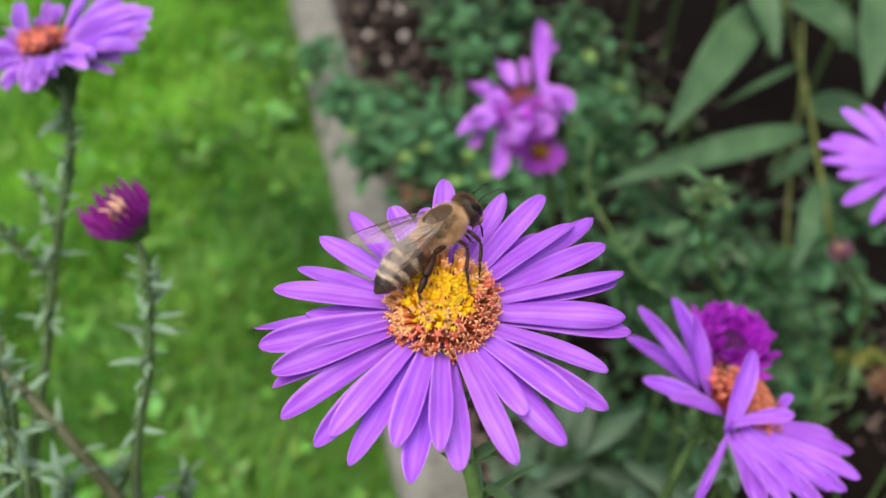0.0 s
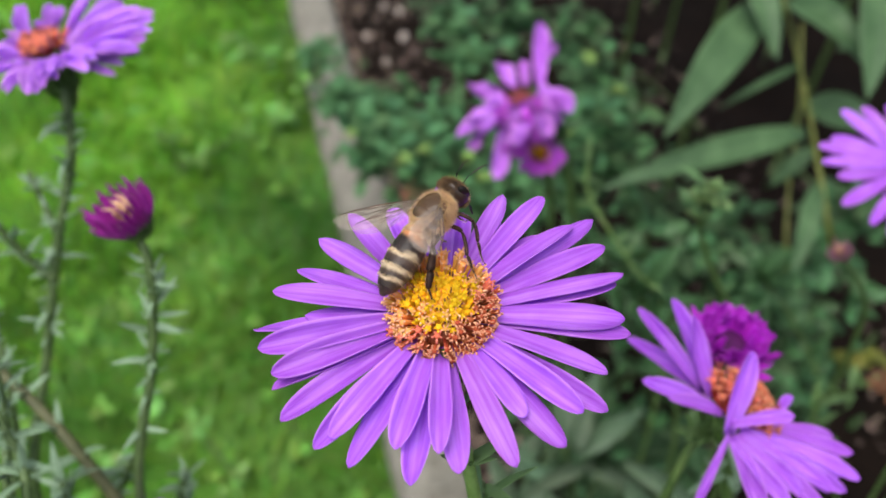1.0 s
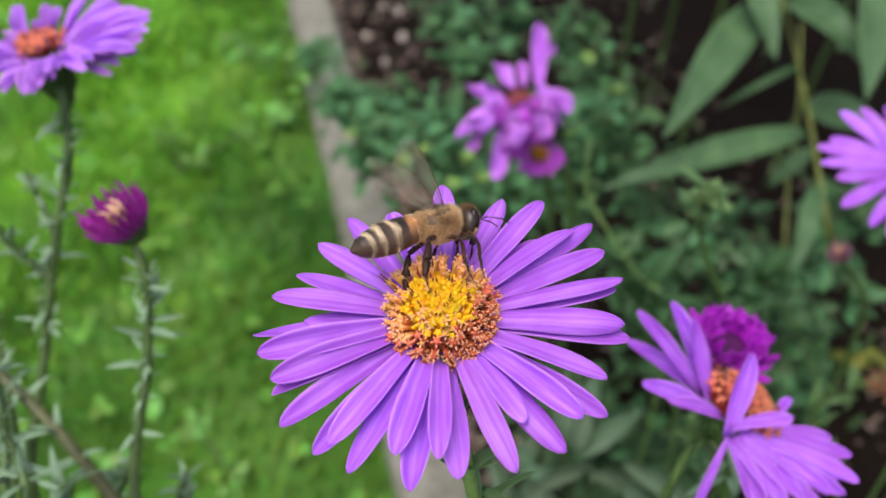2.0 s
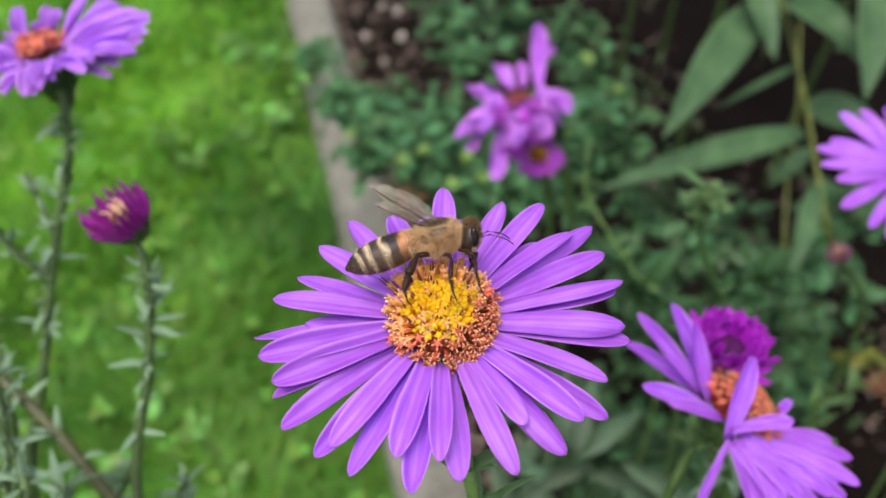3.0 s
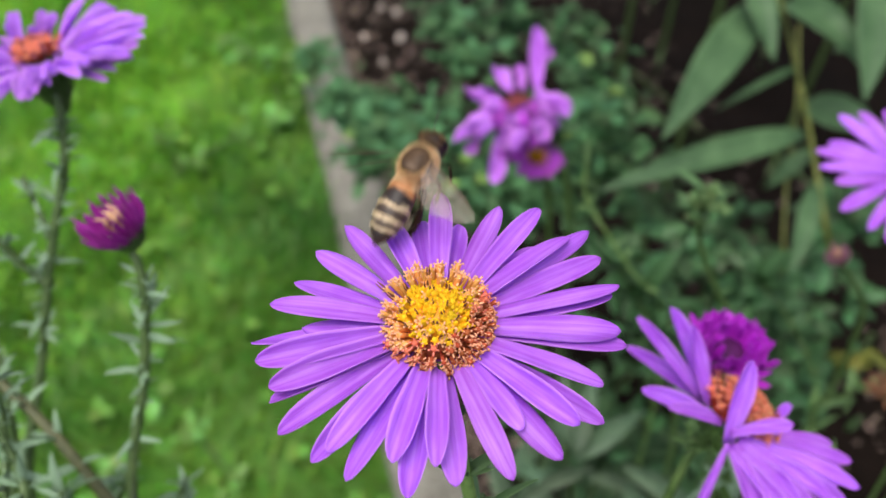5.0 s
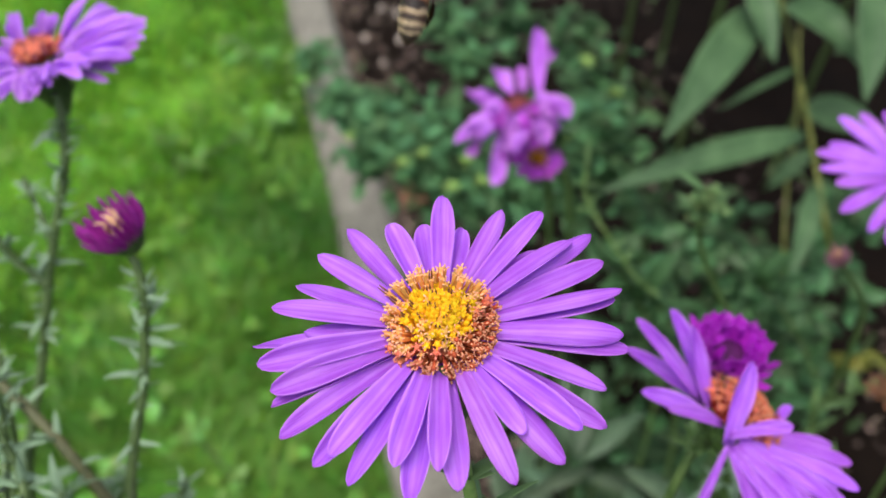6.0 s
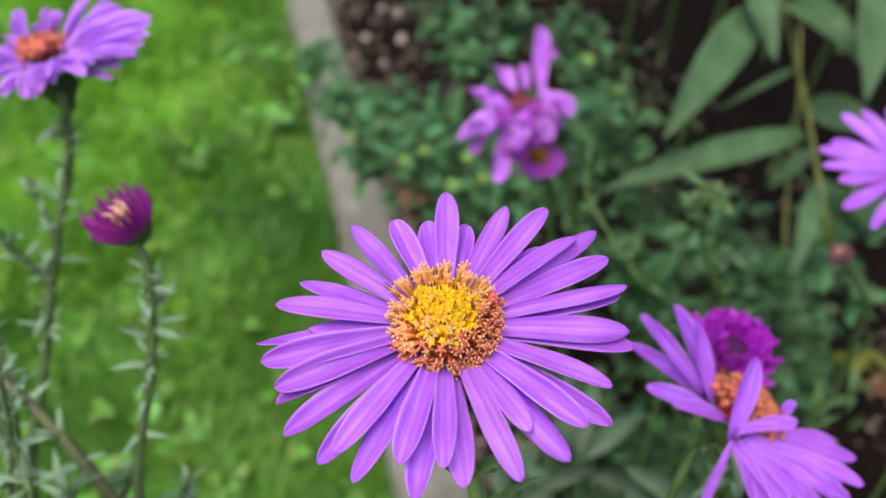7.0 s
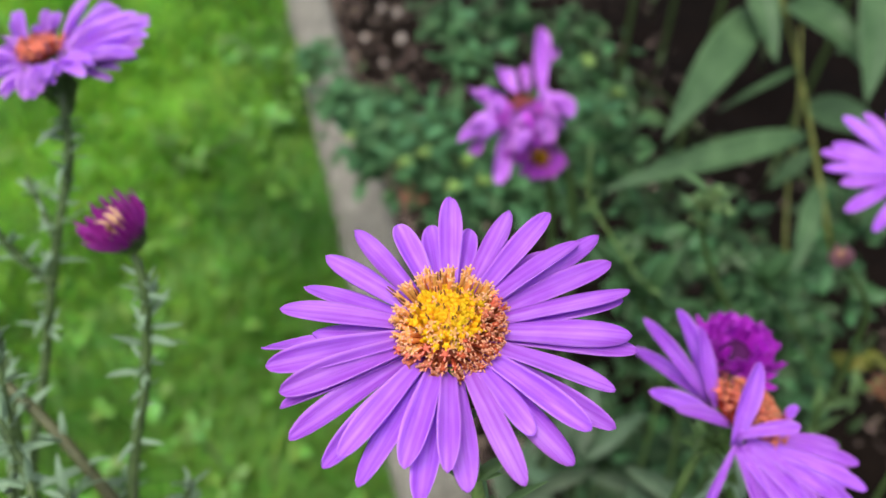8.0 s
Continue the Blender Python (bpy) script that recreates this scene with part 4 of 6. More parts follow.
def build_left_aster():
    c = Vector((-0.0725, 0.1353, 0.5361))
    base = Vector((c.x + 0.01, c.y + 0.02, 0))
    n = Vector((-0.1203, 0.0284, 0.9923))
    ob = thing("aster", base, "lilac aster past its prime on a leafy stem", "flower", "asters")
    line = stem_of(ob, [(0, 0, 0), Vector((-0.083, 0.086, 0.4585)) - base, Vector((-0.0792, 0.1059, 0.4855)) - base, Vector((-0.0749, 0.1175, 0.5042)) - base, Vector((-0.0701, 0.126, 0.5197)) - base, Vector((-0.0699, 0.1303, 0.5269)) - base, Vector((-0.0703, 0.1325, 0.5304)) - base], 0.0011, 0.0008)
    leaves_along(ob, line, 72, 0.0055, 40, 12, LEAF, 0.35, 0.84, 0.2, up=30)
    head = involucre(ob, aim(c - base, n), 0.0034, 0.0120, 6, 42)
    r = random.Random(15)
    inv = aim(c - base, n).inverted() @ Matrix.Translation(-base)
    # petals: from, to, width in mm and bow in degrees; a full fan on one side, short ragged ones on the other
    for p, q, w, bow in (((-0.0701, 0.1367, 0.5347), (-0.0648, 0.1432, 0.5426), 3.6, 20), ((-0.069, 0.136, 0.5354), (-0.0609, 0.1421, 0.5429), 3.8, -15), ((-0.0683, 0.135, 0.5358), (-0.0572, 0.1389, 0.5426), 4.6, 20), ((-0.0677, 0.1338, 0.5361), (-0.053, 0.1362, 0.5426), 4.8, 25),
                         ((-0.0673, 0.1325, 0.5362), (-0.052, 0.1335, 0.5413), 5.0, 20), ((-0.0675, 0.1321, 0.5357), (-0.0532, 0.1315, 0.5394), 4.4, 30), ((-0.0684, 0.1327, 0.5349), (-0.0581, 0.1302, 0.5353), 3.2, 15), ((-0.0682, 0.131, 0.536), (-0.0612, 0.1284, 0.5377), 4.4, 50),
                         ((-0.072, 0.1401, 0.5367), (-0.0713, 0.1428, 0.5408), 4.0, 30), ((-0.0753, 0.1403, 0.5368), (-0.0742, 0.1413, 0.5393), 3.0, 40), ((-0.0765, 0.138, 0.536), (-0.0771, 0.1398, 0.542), 4.2, 35), ((-0.0692, 0.1376, 0.5356), (-0.0665, 0.14, 0.5394), 3.6, 20),
                         ((-0.0761, 0.1353, 0.5361), (-0.0789, 0.1345, 0.5396), 3.8, 40), ((-0.0754, 0.133, 0.5366), (-0.0809, 0.1306, 0.5385), 4.2, 25), ((-0.0746, 0.1315, 0.5366), (-0.0788, 0.1277, 0.537), 4.2, 30), ((-0.0734, 0.1301, 0.5366), (-0.0754, 0.1233, 0.5354), 3.4, 25),
                         ((-0.0713, 0.1292, 0.5371), (-0.0701, 0.1233, 0.5354), 5.0, 60), ((-0.0691, 0.1292, 0.5371), (-0.0662, 0.1254, 0.5375), 4.2, 80), ((-0.0706, 0.1301, 0.5366), (-0.0677, 0.1246, 0.5367), 4.0, 70), ((-0.069, 0.1353, 0.5347), (-0.0561, 0.1379, 0.5401), 4.6, -10), ((-0.0685, 0.1341, 0.5349), (-0.0565, 0.1333, 0.5369), 4.4, 0)):
        across = (Vector(q) - Vector(p)).cross(Vector((-0.1, -0.19, 0.97))).normalized() * 0.001 * w
        for side in ((-0.3, 0.05, 0.35) if w > 3.7 else (-0.22, 0.22)):
            tip = Vector(q) + across * side + (Vector(q) - Vector(p)) * r.uniform(-0.18, 0.14) + Vector((0, 0, r.uniform(-0.0006, 0.0012)))
            petal_from(head, inv, (Vector(p) + across * side * 0.5).lerp(c, 0.28), tip, (-0.1008, -0.1924, 0.9761), w * r.uniform(0.00046, 0.0006), PETAL_SOFT, bow + r.uniform(-12, 12), r.uniform(0.4, 1.1), r.uniform(-35, 35), 0.0003)
    disc_of(head, Matrix.Translation((0, 0, 0.0008)), 0.0027, 0.0012, 58, 0.0, 0.0, 0.0034, 17, 0.12)
    # side shoots
    for a, b, d in (((-0.0764, 0.114, 0.4972), (-0.0841, 0.117, 0.5107), 24), ((-0.0758, 0.1136, 0.4988), (-0.0838, 0.1162, 0.5099), 14), ((-0.0744, 0.1183, 0.505), (-0.0838, 0.133, 0.5098), 10)):
        side = stem_of(ob, [Vector(a) - base, (Vector(a) + Vector(b)) / 2 - base + Vector((0, 0, -0.002)), Vector(b) - base], 0.0009, 0.0005, name="shoot")
        leaves_along(ob, side, d, 0.0052, 40, d, LEAF, 0.1, 1.0, 0.22)
    return ob


def closed_bud(parent, m, radius, length, count, mat, seed, open_=0.0):
    """A half-open bud: upright rays round a pale middle."""
    head = involucre(parent, m, radius, length * 0.65, seed, 30)
    r = random.Random(seed)
    for i in range(count):
        ring = i % 2
        petal(head, length * r.uniform(0.78, 1.12), 0.0012, i * 360 / count, radius * (0.98 - 0.2 * ring), -0.0005, mat, 52 + open_ + 14 * ring + r.uniform(-7, 7), r.uniform(15, 40), -0.8, r.uniform(-15, 15), profile=ray_profile)
    g = Geo()
    for i in range(10):
        a = i * 2.4
        q = radius * 0.5 * math.sqrt(i / 10)
        g.tube([(q * math.cos(a), q * math.sin(a), 0), (q * 1.3 * math.cos(a), q * 1.3 * math.sin(a), length * 0.5), (q * 1.7 * math.cos(a + .5), q * 1.7 * math.sin(a + .5), length * 0.68)], [0.0003, 0.00032, 0.00012], 5)
    child("disc", g.mesh("disc", CREAM), head)
    return head


def build_bud_aster():
    c = Vector((-0.0501, 0.0986, 0.5276))
    base = Vector((c.x + 0.015, c.y + 0.01, 0))
    ob = thing("aster", base, "half-open plum aster bud on a leafy stem", "flower bud", "asters")
    line = stem_of(ob, [(0, 0, 0), Vector((-0.0537, 0.0737, 0.4816)) - base, Vector((-0.0492, 0.0871, 0.5063)) - base, Vector((-0.0478, 0.0925, 0.5173)) - base, Vector((-0.048, 0.0953, 0.5229)) - base, Vector((-0.0489, 0.0965, 0.5249)) - base], 0.0010, 0.0007)
    leaves_along(ob, line, 52, 0.0056, 40, 18, LEAF, 0.3, 0.76, 0.2, up=25)
    closed_bud(ob, aim(c - base, (-0.3637, -0.0714, 0.9288)), 0.0031, 0.0060, 40, PETAL_BUD, 31, 0)
    return ob


def build_low_aster():
    c = Vector((0.0439, 0.0734, 0.5124))
    base = Vector((c.x - 0.01, c.y + 0.02, 0))
    ob = thing("aster", base, "ragged lilac aster with orange disc and swept petals", "flower", "asters")
    n = Vector((0.45, 0.2273, 0.8636))
    line = stem_of(ob, [(0, 0, 0), Vector((0.0345, 0.0667, 0.4746)) - base, Vector((0.0364, 0.0695, 0.4986)) - base, Vector((0.0392, 0.0721, 0.5068)) - base, c - n * 0.004 - base], 0.0009, 0.0007)
    leaves_along(ob, line, 130, 0.0055, 40, 28, LEAF_MID, 0.74, 0.99, 0.24, up=55)
    head = involucre(ob, aim(c - base, n), 0.0042, 0.006, 8)
    m = aim(c - base, n).inverted()
    r = random.Random(25)
    inv = m @ Matrix.Translation(-base)
    # swept petals: from, to, width in mm and bow in degrees
    for p, q, w, bow in (((0.0408, 0.0673, 0.5154), (0.0434, 0.0743, 0.526), 3.7, 20), ((0.0398, 0.0764, 0.5126), (0.0292, 0.0844, 0.5234), 2.8, 20), ((0.041, 0.0773, 0.5121), (0.0349, 0.0867, 0.5229), 3.6, 15),
                         ((0.0406, 0.0743, 0.5133), (0.0371, 0.0823, 0.5241), 3.3, -15), ((0.0407, 0.0721, 0.5139), (0.0284, 0.073, 0.5205), 3.4, 25), ((0.041, 0.077, 0.5117), (0.0282, 0.0831, 0.5178), 3.2, 10),
                         ((0.0407, 0.0679, 0.5168), (0.0495, 0.0676, 0.5193), 2.7, 50), ((0.0407, 0.067, 0.5159), (0.0348, 0.058, 0.5111), 1.7, -40), ((0.0411, 0.0669, 0.5157), (0.0438, 0.0575, 0.5121), 3.7, 15),
                         ((0.0424, 0.0677, 0.5152), (0.0573, 0.0601, 0.5132), 4.0, 20), ((0.0445, 0.0691, 0.5137), (0.0591, 0.0647, 0.5121), 3.6, 15), ((0.0461, 0.0705, 0.5123), (0.0586, 0.0686, 0.5104), 3.3, 25),
                         ((0.0416, 0.0669, 0.5157), (0.0494, 0.0568, 0.5127), 4.2, 10), ((0.0423, 0.067, 0.5159), (0.0537, 0.058, 0.5125), 4.2, 12), ((0.0494, 0.0722, 0.5112), (0.0521, 0.0745, 0.5149), 2.2, 30),
                         ((0.0422, 0.0779, 0.5098), (0.0333, 0.0857, 0.5162), 3.2, 0), ((0.0412, 0.0706, 0.5152), (0.0316, 0.07, 0.5203), 2.8, 35), ((0.0473, 0.0716, 0.5106), (0.0609, 0.0665, 0.5055), 3.6, 10)):
        across = (Vector(q) - Vector(p)).cross(Vector((-0.1, -0.19, 0.97))).normalized() * 0.001 * w
        for side in ((-0.33, 0.33) if q[0] > 0.049 and w > 3 else (0.0,)):
            tip = Vector(q) + across * side + (Vector(q) - Vector(p)) * (r.uniform(-0.16, 0.05) if side else 0.0)
            petal_from(head, inv, Vector(p) + across * side * 0.5, tip, (-0.1008, -0.1924, 0.9761), w * (0.00060 if side else 0.00080), PETAL, bow, r.uniform(0.4, 1.0), r.uniform(-30, 30), 0.00025)
    disc_of(head, Matrix.Translation((0, 0, 0.0010)), 0.0046, 0.0016, 66, 0.0, 0.0, 0.0038, 27, 0.08, pale=0.45)
    return ob


def build_red_aster():
    c = Vector((0.0470, 0.0880, 0.5100))
    base = Vector((c.x - 0.006, c.y + 0.03, 0))
    ob = thing("aster", base, "magenta aster just opening with curled petals", "flower bud", "asters")
    n = Vector((0.0629, -0.1037, 0.9926))
    line = stem_of(ob, [(0, 0, 0), Vector((0.0569, 0.08, 0.4455)) - base, Vector((0.0521, 0.0849, 0.4857)) - base, c - n * 0.004 - base], 0.0016, 0.0011)
    leaves_along(ob, line, 20, 0.010, 40, 38, LEAF, 0.5, 0.95)
    head = involucre(ob, aim(c - base, n), 0.0036, 0.005, 9)
    r = random.Random(35)
    for i in range(96):
        ring = i % 3
        petal(head, r.uniform(0.0044, 0.0060) * (1 - 0.06 * ring), r.uniform(0.0015, 0.0021), i * 360 / 96 * 3.02, 0.0034 - 0.0004 * ring, -0.0006, PETAL_RED, 22 + 22 * ring + r.uniform(-12, 12), r.uniform(10, 95) - 14 * ring, -0.7, r.uniform(-40, 40), profile=ray_profile if i % 2 else None)
    # a plate in the colour of shade fills the hollow between the petals
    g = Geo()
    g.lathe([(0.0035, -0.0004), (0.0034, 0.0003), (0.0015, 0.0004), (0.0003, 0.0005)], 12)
    child("disc", g.mesh("disc", HOLLOW_SHADE), head)
    return ob


def build_back_aster():
    c = Vector((0.0281, 0.2482, 0.4439))
    base = Vector((c.x + 0.03, c.y + 0.03, 0))
    ob = thing("aster", base, "wilting orchid-pink aster with curled petals", "flower", "asters")
    n = Vector((0.0502, -0.1986, 0.9788))
    line = stem_of(ob, [(0, 0, 0), (0.005, 0, 0.2), Vector((0.0488, 0.2467, 0.4071)) - base, Vector((0.0416, 0.2501, 0.4288)) - base, c - n * 0.008 - base], 0.002, 0.0012)
    leaves_along(ob, line, 26, 0.016, 40, 48, LEAF_DULL, 0.4, 0.96)
    head = involucre(ob, aim(c - base, n), 0.005, 0.008, 10)
    m = aim(c - base, n).inverted()
    r = random.Random(45)
    inv = m @ Matrix.Translation(-base)
    # crumpled petals: from, to, width in mm, bow and twist in degrees, and whether it is one of the deeper-coloured inner ones
    for p, q, w, bow, turn, inner in (
            ((0.0344, 0.2532, 0.4489), (0.0361, 0.2802, 0.4589), 6.4, -14, 10, 0), ((0.0379, 0.2653, 0.4525), (0.0412, 0.2679, 0.458), 2.8, 60, 40, 0),
            ((0.0293, 0.2549, 0.4478), (0.0296, 0.2647, 0.4519), 4.4, 10, -15, 0), ((0.0255, 0.2544, 0.4473), (0.0199, 0.2659, 0.4503), 6.0, 25, 20, 0),
            ((0.0194, 0.2495, 0.4453), (0.0083, 0.2577, 0.4478), 3.6, -45, 30, 0), ((0.0232, 0.2531, 0.4432), (0.0137, 0.2573, 0.4474), 3.4, 20, -40, 0),
            ((0.0331, 0.2501, 0.4486), (0.0452, 0.241, 0.4452), 6.8, 55, -25, 0), ((0.0373, 0.2504, 0.4476), (0.0431, 0.2464, 0.4478), 5.0, 60, 30, 0),
            ((0.0334, 0.242, 0.4448), (0.0369, 0.2352, 0.4409), 6.4, 40, 20, 0), ((0.0231, 0.239, 0.4432), (0.0319, 0.2447, 0.4503), 4.0, 70, 50, 0),
            ((0.0258, 0.2385, 0.4427), (0.0225, 0.2451, 0.4479), 3.0, -50, -30, 0), ((0.0199, 0.2434, 0.4434), (0.0043, 0.2351, 0.4393), 6.0, 35, 20, 0),
            ((0.0143, 0.2384, 0.4412), (0.0088, 0.2313, 0.4383), 3.8, 20, -40, 0), ((0.0172, 0.2457, 0.4442), (0.0139, 0.2462, 0.4462), 4.6, 60, 0, 0),
            ((0.0214, 0.238, 0.4423), (0.018, 0.222, 0.4319), 6.4, 30, -15, 0), ((0.0271, 0.2387, 0.4443), (0.0252, 0.2305, 0.4404), 6.6, 50, 25, 0),
            ((0.0299, 0.2385, 0.4427), (0.0324, 0.2326, 0.4397), 4.6, 40, -40, 1), ((0.0185, 0.2416, 0.443), (0.0122, 0.2366, 0.4408), 4.2, 80, 60, 1),
            ((0.0225, 0.2422, 0.445), (0.017, 0.2385, 0.4427), 4.4, 90, -60, 1), ((0.0309, 0.2458, 0.4458), (0.0377, 0.2464, 0.4478), 4.2, 80, 60, 1),
            ((0.0258, 0.2348, 0.4405), (0.0283, 0.2285, 0.4369), 5.0, 20, 50, 1), ((0.0197, 0.2366, 0.4408), (0.0223, 0.2293, 0.4363), 4.6, 30, -60, 1),
            ((0.0196, 0.2355, 0.4503), (0.0134, 0.2291, 0.4453), 5.0, 40, 30, 0),
            ((0.0243, 0.2337, 0.4485), (0.0202, 0.2267, 0.4429), 4.6, 50, -40, 0),
            ((0.0288, 0.2333, 0.4481), (0.0253, 0.2259, 0.4421), 5.2, 45, 30, 0),
            ((0.0345, 0.2351, 0.4499), (0.0344, 0.2281, 0.4443), 5.0, 60, -30, 0),
            ((0.0172, 0.2367, 0.4515), (0.0086, 0.2313, 0.4475), 4.4, 30, 50, 0),
            ((0.0267, 0.2367, 0.4515), (0.0309, 0.2309, 0.4471), 3.8, 80, 60, 1),
            ((0.0217, 0.2377, 0.4525), (0.0174, 0.2323, 0.4485), 3.6, 90, -60, 1),
            ((0.0331, 0.2387, 0.4535), (0.0401, 0.2351, 0.4513), 4.6, 60, 30, 0)):
        petal_from(head, inv, p, q, (0.1 * r.uniform(-1, 1), -0.45, 0.89), w * 0.001, PETAL_SMALL if inner else PETAL_PINK, bow * 1.3, r.uniform(0.5, 1.4), turn * 1.4, 0.0009)
    for i in range(30):
        petal(head, r.uniform(0.006, 0.011), r.uniform(0.0022, 0.0040), r.uniform(140, 400), r.uniform(0.003, 0.006), r.uniform(-0.002, 0.002), PETAL_SMALL if i % 4 == 0 else PETAL_PINK,
              r.uniform(10, 60), r.uniform(-230, -120), r.uniform(0.8, 1.8), r.uniform(-60, 60), roll=r.uniform(-40, 40), wave=0.0008)
    disc_of(head, Matrix.Translation((0, 0.001, -0.0004)), 0.0044, 0.0012, 60, 0.0, 0.0, 0.0034, 47, 1.0)
    return ob


def small_aster(name, label, c, n, radius, count, width, mat, young, seed, stem, pitch=6, bend=-12, disc=0.0026):
    c, n = Vector(c), Vector(n)
    base = Vector((stem[0][0], stem[0][1], 0))
    ob = thing(name, base, label, "flower", "asters")
    line = stem_of(ob, [(0, 0, 0), *[Vector(p) - base for p in stem[1:]], c - n * 0.004 - base], 0.0016, 0.0009)
    leaves_along(ob, line, 18, 0.011, 40, seed, LEAF, 0.5, 0.95)
    head = involucre(ob, aim(c - base, n), disc * 1.1, 0.0055, seed)
    r = random.Random(seed)
    for i in range(count):
        petal(head, (radius - disc) * r.uniform(0.88, 1.08), width * r.uniform(0.85, 1.15), i * 360 / count + r.uniform(-5, 5), disc * 0.85, 0.0004 * (i % 2), mat, pitch + r.uniform(-7, 7), bend + r.uniform(-10, 10), r.uniform(0.1, 0.5), r.uniform(-15, 15), roll=r.uniform(-10, 10))
    disc_of(head, Matrix.Translation((0, 0, 0.0002)), disc, disc * 0.5, 46, young, min(1.0, young + 0.3), disc * 0.7, seed)
    return ob


aster_main = build_main_aster()
aster_left = build_left_aster()
aster_bud = build_bud_aster()
build_low_aster()
build_red_aster()
aster_back = build_back_aster()
small_aster("aster", "small magenta aster with a yellow disc", (0.0351, 0.2434, 0.4258), (0.08, -0.30, 0.95), 0.0106, 14, 0.0031, PETAL_SMALL, 0.9, 51,
            [(0.048, 0.2581, 0.369), (0.0419, 0.2505, 0.4039)], disc=0.003)
small_aster("aster", "pale violet aster with many narrow petals", (0.1018, 0.1432, 0.5016), (-0.02, -0.27, 0.96), 0.0198, 22, 0.0030, PETAL, 0.5, 52,
            [(0.165, 0.150, 0), (0.150, 0.150, 0.43), (0.118, 0.138, 0.481)], disc=0.0034)
small_aster("aster", "violet aster seen low between grey-green leaves", (-0.0505, 0.0636, 0.4854), (0, 0.2249, 0.9744), 0.012, 18, 0.0030, PETAL, 0.5, 53,
            [(-0.0535, 0.0516, 0.4312), (-0.0479, 0.0632, 0.471)], disc=0.004)


def shoot(label, pts, count, size, seed, r0=0.0012, r1=0.0006, mat=None, leaf=None, width=0.22, up=40, start=0.05):
    """A leafy side stem with no flower."""
    base = Vector((pts[0][0], pts[0][1], 0))
    ob = thing("leafy_aster", base, label, "plant", "leafy asters")
    line = stem_of(ob, [(0, 0, 0), *[Vector(p) - base for p in pts]], r0, r1, mat)
    k = 8 / (len(line) - 1)
    leaves_along(ob, line, count, size, 45, seed, leaf or LEAF, max(start, k), 1.0, width, up=up)
    return ob


shoot("brownish leaning stem with narrow leaves", [(-0.0482, 0.0674, 0.4611), (-0.0612, 0.0783, 0.4862), (-0.0711, 0.0864, 0.4943), (-0.0811, 0.0933, 0.4983)], 22, 0.009, 61, 0.0013, 0.0009, STEM_BROWN)
shoot("grey-green leafy aster stem", [(-0.0862, 0.0756, 0.4552), (-0.0826, 0.0889, 0.4755), (-0.0812, 0.0937, 0.4874), (-0.0844, 0.1042, 0.4979)], 50, 0.0060, 62)
shoot("grey-green leafy aster stem", [(-0.0716, 0.0756, 0.4552), (-0.061, 0.0809, 0.4746), (-0.0571, 0.0851, 0.4816)], 34, 0.0065, 63)
shoot("grey-green leafy aster stem", [(-0.0681, 0.0667, 0.4746), (-0.0639, 0.0713, 0.4862), (-0.0638, 0.0737, 0.4914)], 28, 0.006, 64)
shoot("grey-green leafy aster stem", [(-0.049, 0.0756, 0.4552), (-0.0508, 0.0827, 0.4693), (-0.0491, 0.0855, 0.475)], 24, 0.007, 65)
shoot("grey-green leafy aster stem", [(-0.0634, 0.0614, 0.5047), (-0.0641, 0.0697, 0.5129), (-0.0652, 0.0761, 0.5207), (-0.0654, 0.0808, 0.5254)], 40, 0.006, 82, 0.0008, 0.0005)
shoot("grey-green leafy aster stem", [(-0.0581, 0.059, 0.5093), (-0.0593, 0.0635, 0.5138), (-0.0625, 0.068, 0.5183), (-0.0641, 0.0708, 0.5211)], 26, 0.0062, 83, 0.0008, 0.0005)
sprig = shoot("slender green stem with tiny leaves", [(0.0979, 0.1657, 0.4039), (0.0807, 0.1699, 0.4363), (0.0712, 0.1707, 0.4584), (0.0704, 0.1703, 0.4721)], 40, 0.009, 66, leaf=LEAF_GREEN)
tips(sprig, [(0.0714, 0.1696, 0.4729), (0.0681, 0.1697, 0.4701), (0.0738, 0.1682, 0.4686), (0.069, 0.1692, 0.464), (0.0702, 0.1685, 0.4703)], 8, 0.0036, LEAF_MID)
shoot("slender curving green stem", [(0.0789, 0.1954, 0.3911), (0.0625, 0.1942, 0.4182), (0.0522, 0.1961, 0.4343), (0.045, 0.2012, 0.4464), (0.0449, 0.2045, 0.4539)], 20, 0.008, 67, 0.0006, 0.0004, STEM_BRIGHT, LEAF_MID)
shoot("green leafy stem in the bed", [(0.0884, 0.1874, 0.3548), (0.0689, 0.201, 0.3967), (0.0608, 0.2025, 0.4124)], 30, 0.016, 68, leaf=LEAF_DULL, width=0.35)
shoot("green leafy stem in the bed", [(0.1075, 0.1964, 0.3638), (0.0809, 0.1954, 0.3911), (0.0705, 0.197, 0.4069)], 26, 0.016, 69, leaf=LEAF_DULL, width=0.35)
shoot("green stem with short side leaves", [(0.1202, 0.1278, 0.3801), (0.1089, 0.144, 0.4105), (0.1141, 0.1416, 0.4222), (0.1211, 0.1409, 0.4286)], 30, 0.008, 70, 0.0006, 0.0004, leaf=LEAF_MID)
shoot("green leafy stem in the bed", [(0.1504, 0.1991, 0.3382), (0.135, 0.2149, 0.3682), (0.1181, 0.2204, 0.3879)], 26, 0.017, 71, leaf=LEAF_DULL, width=0.35)
shoot("green leafy stem beside the bright flower", [(0.005, 0.0445, 0.523), (0.0042, 0.0471, 0.5328), (0.0044, 0.0484, 0.5355)], 12, 0.008, 72, 0.0006, 0.0003, leaf=LEAF_MID)


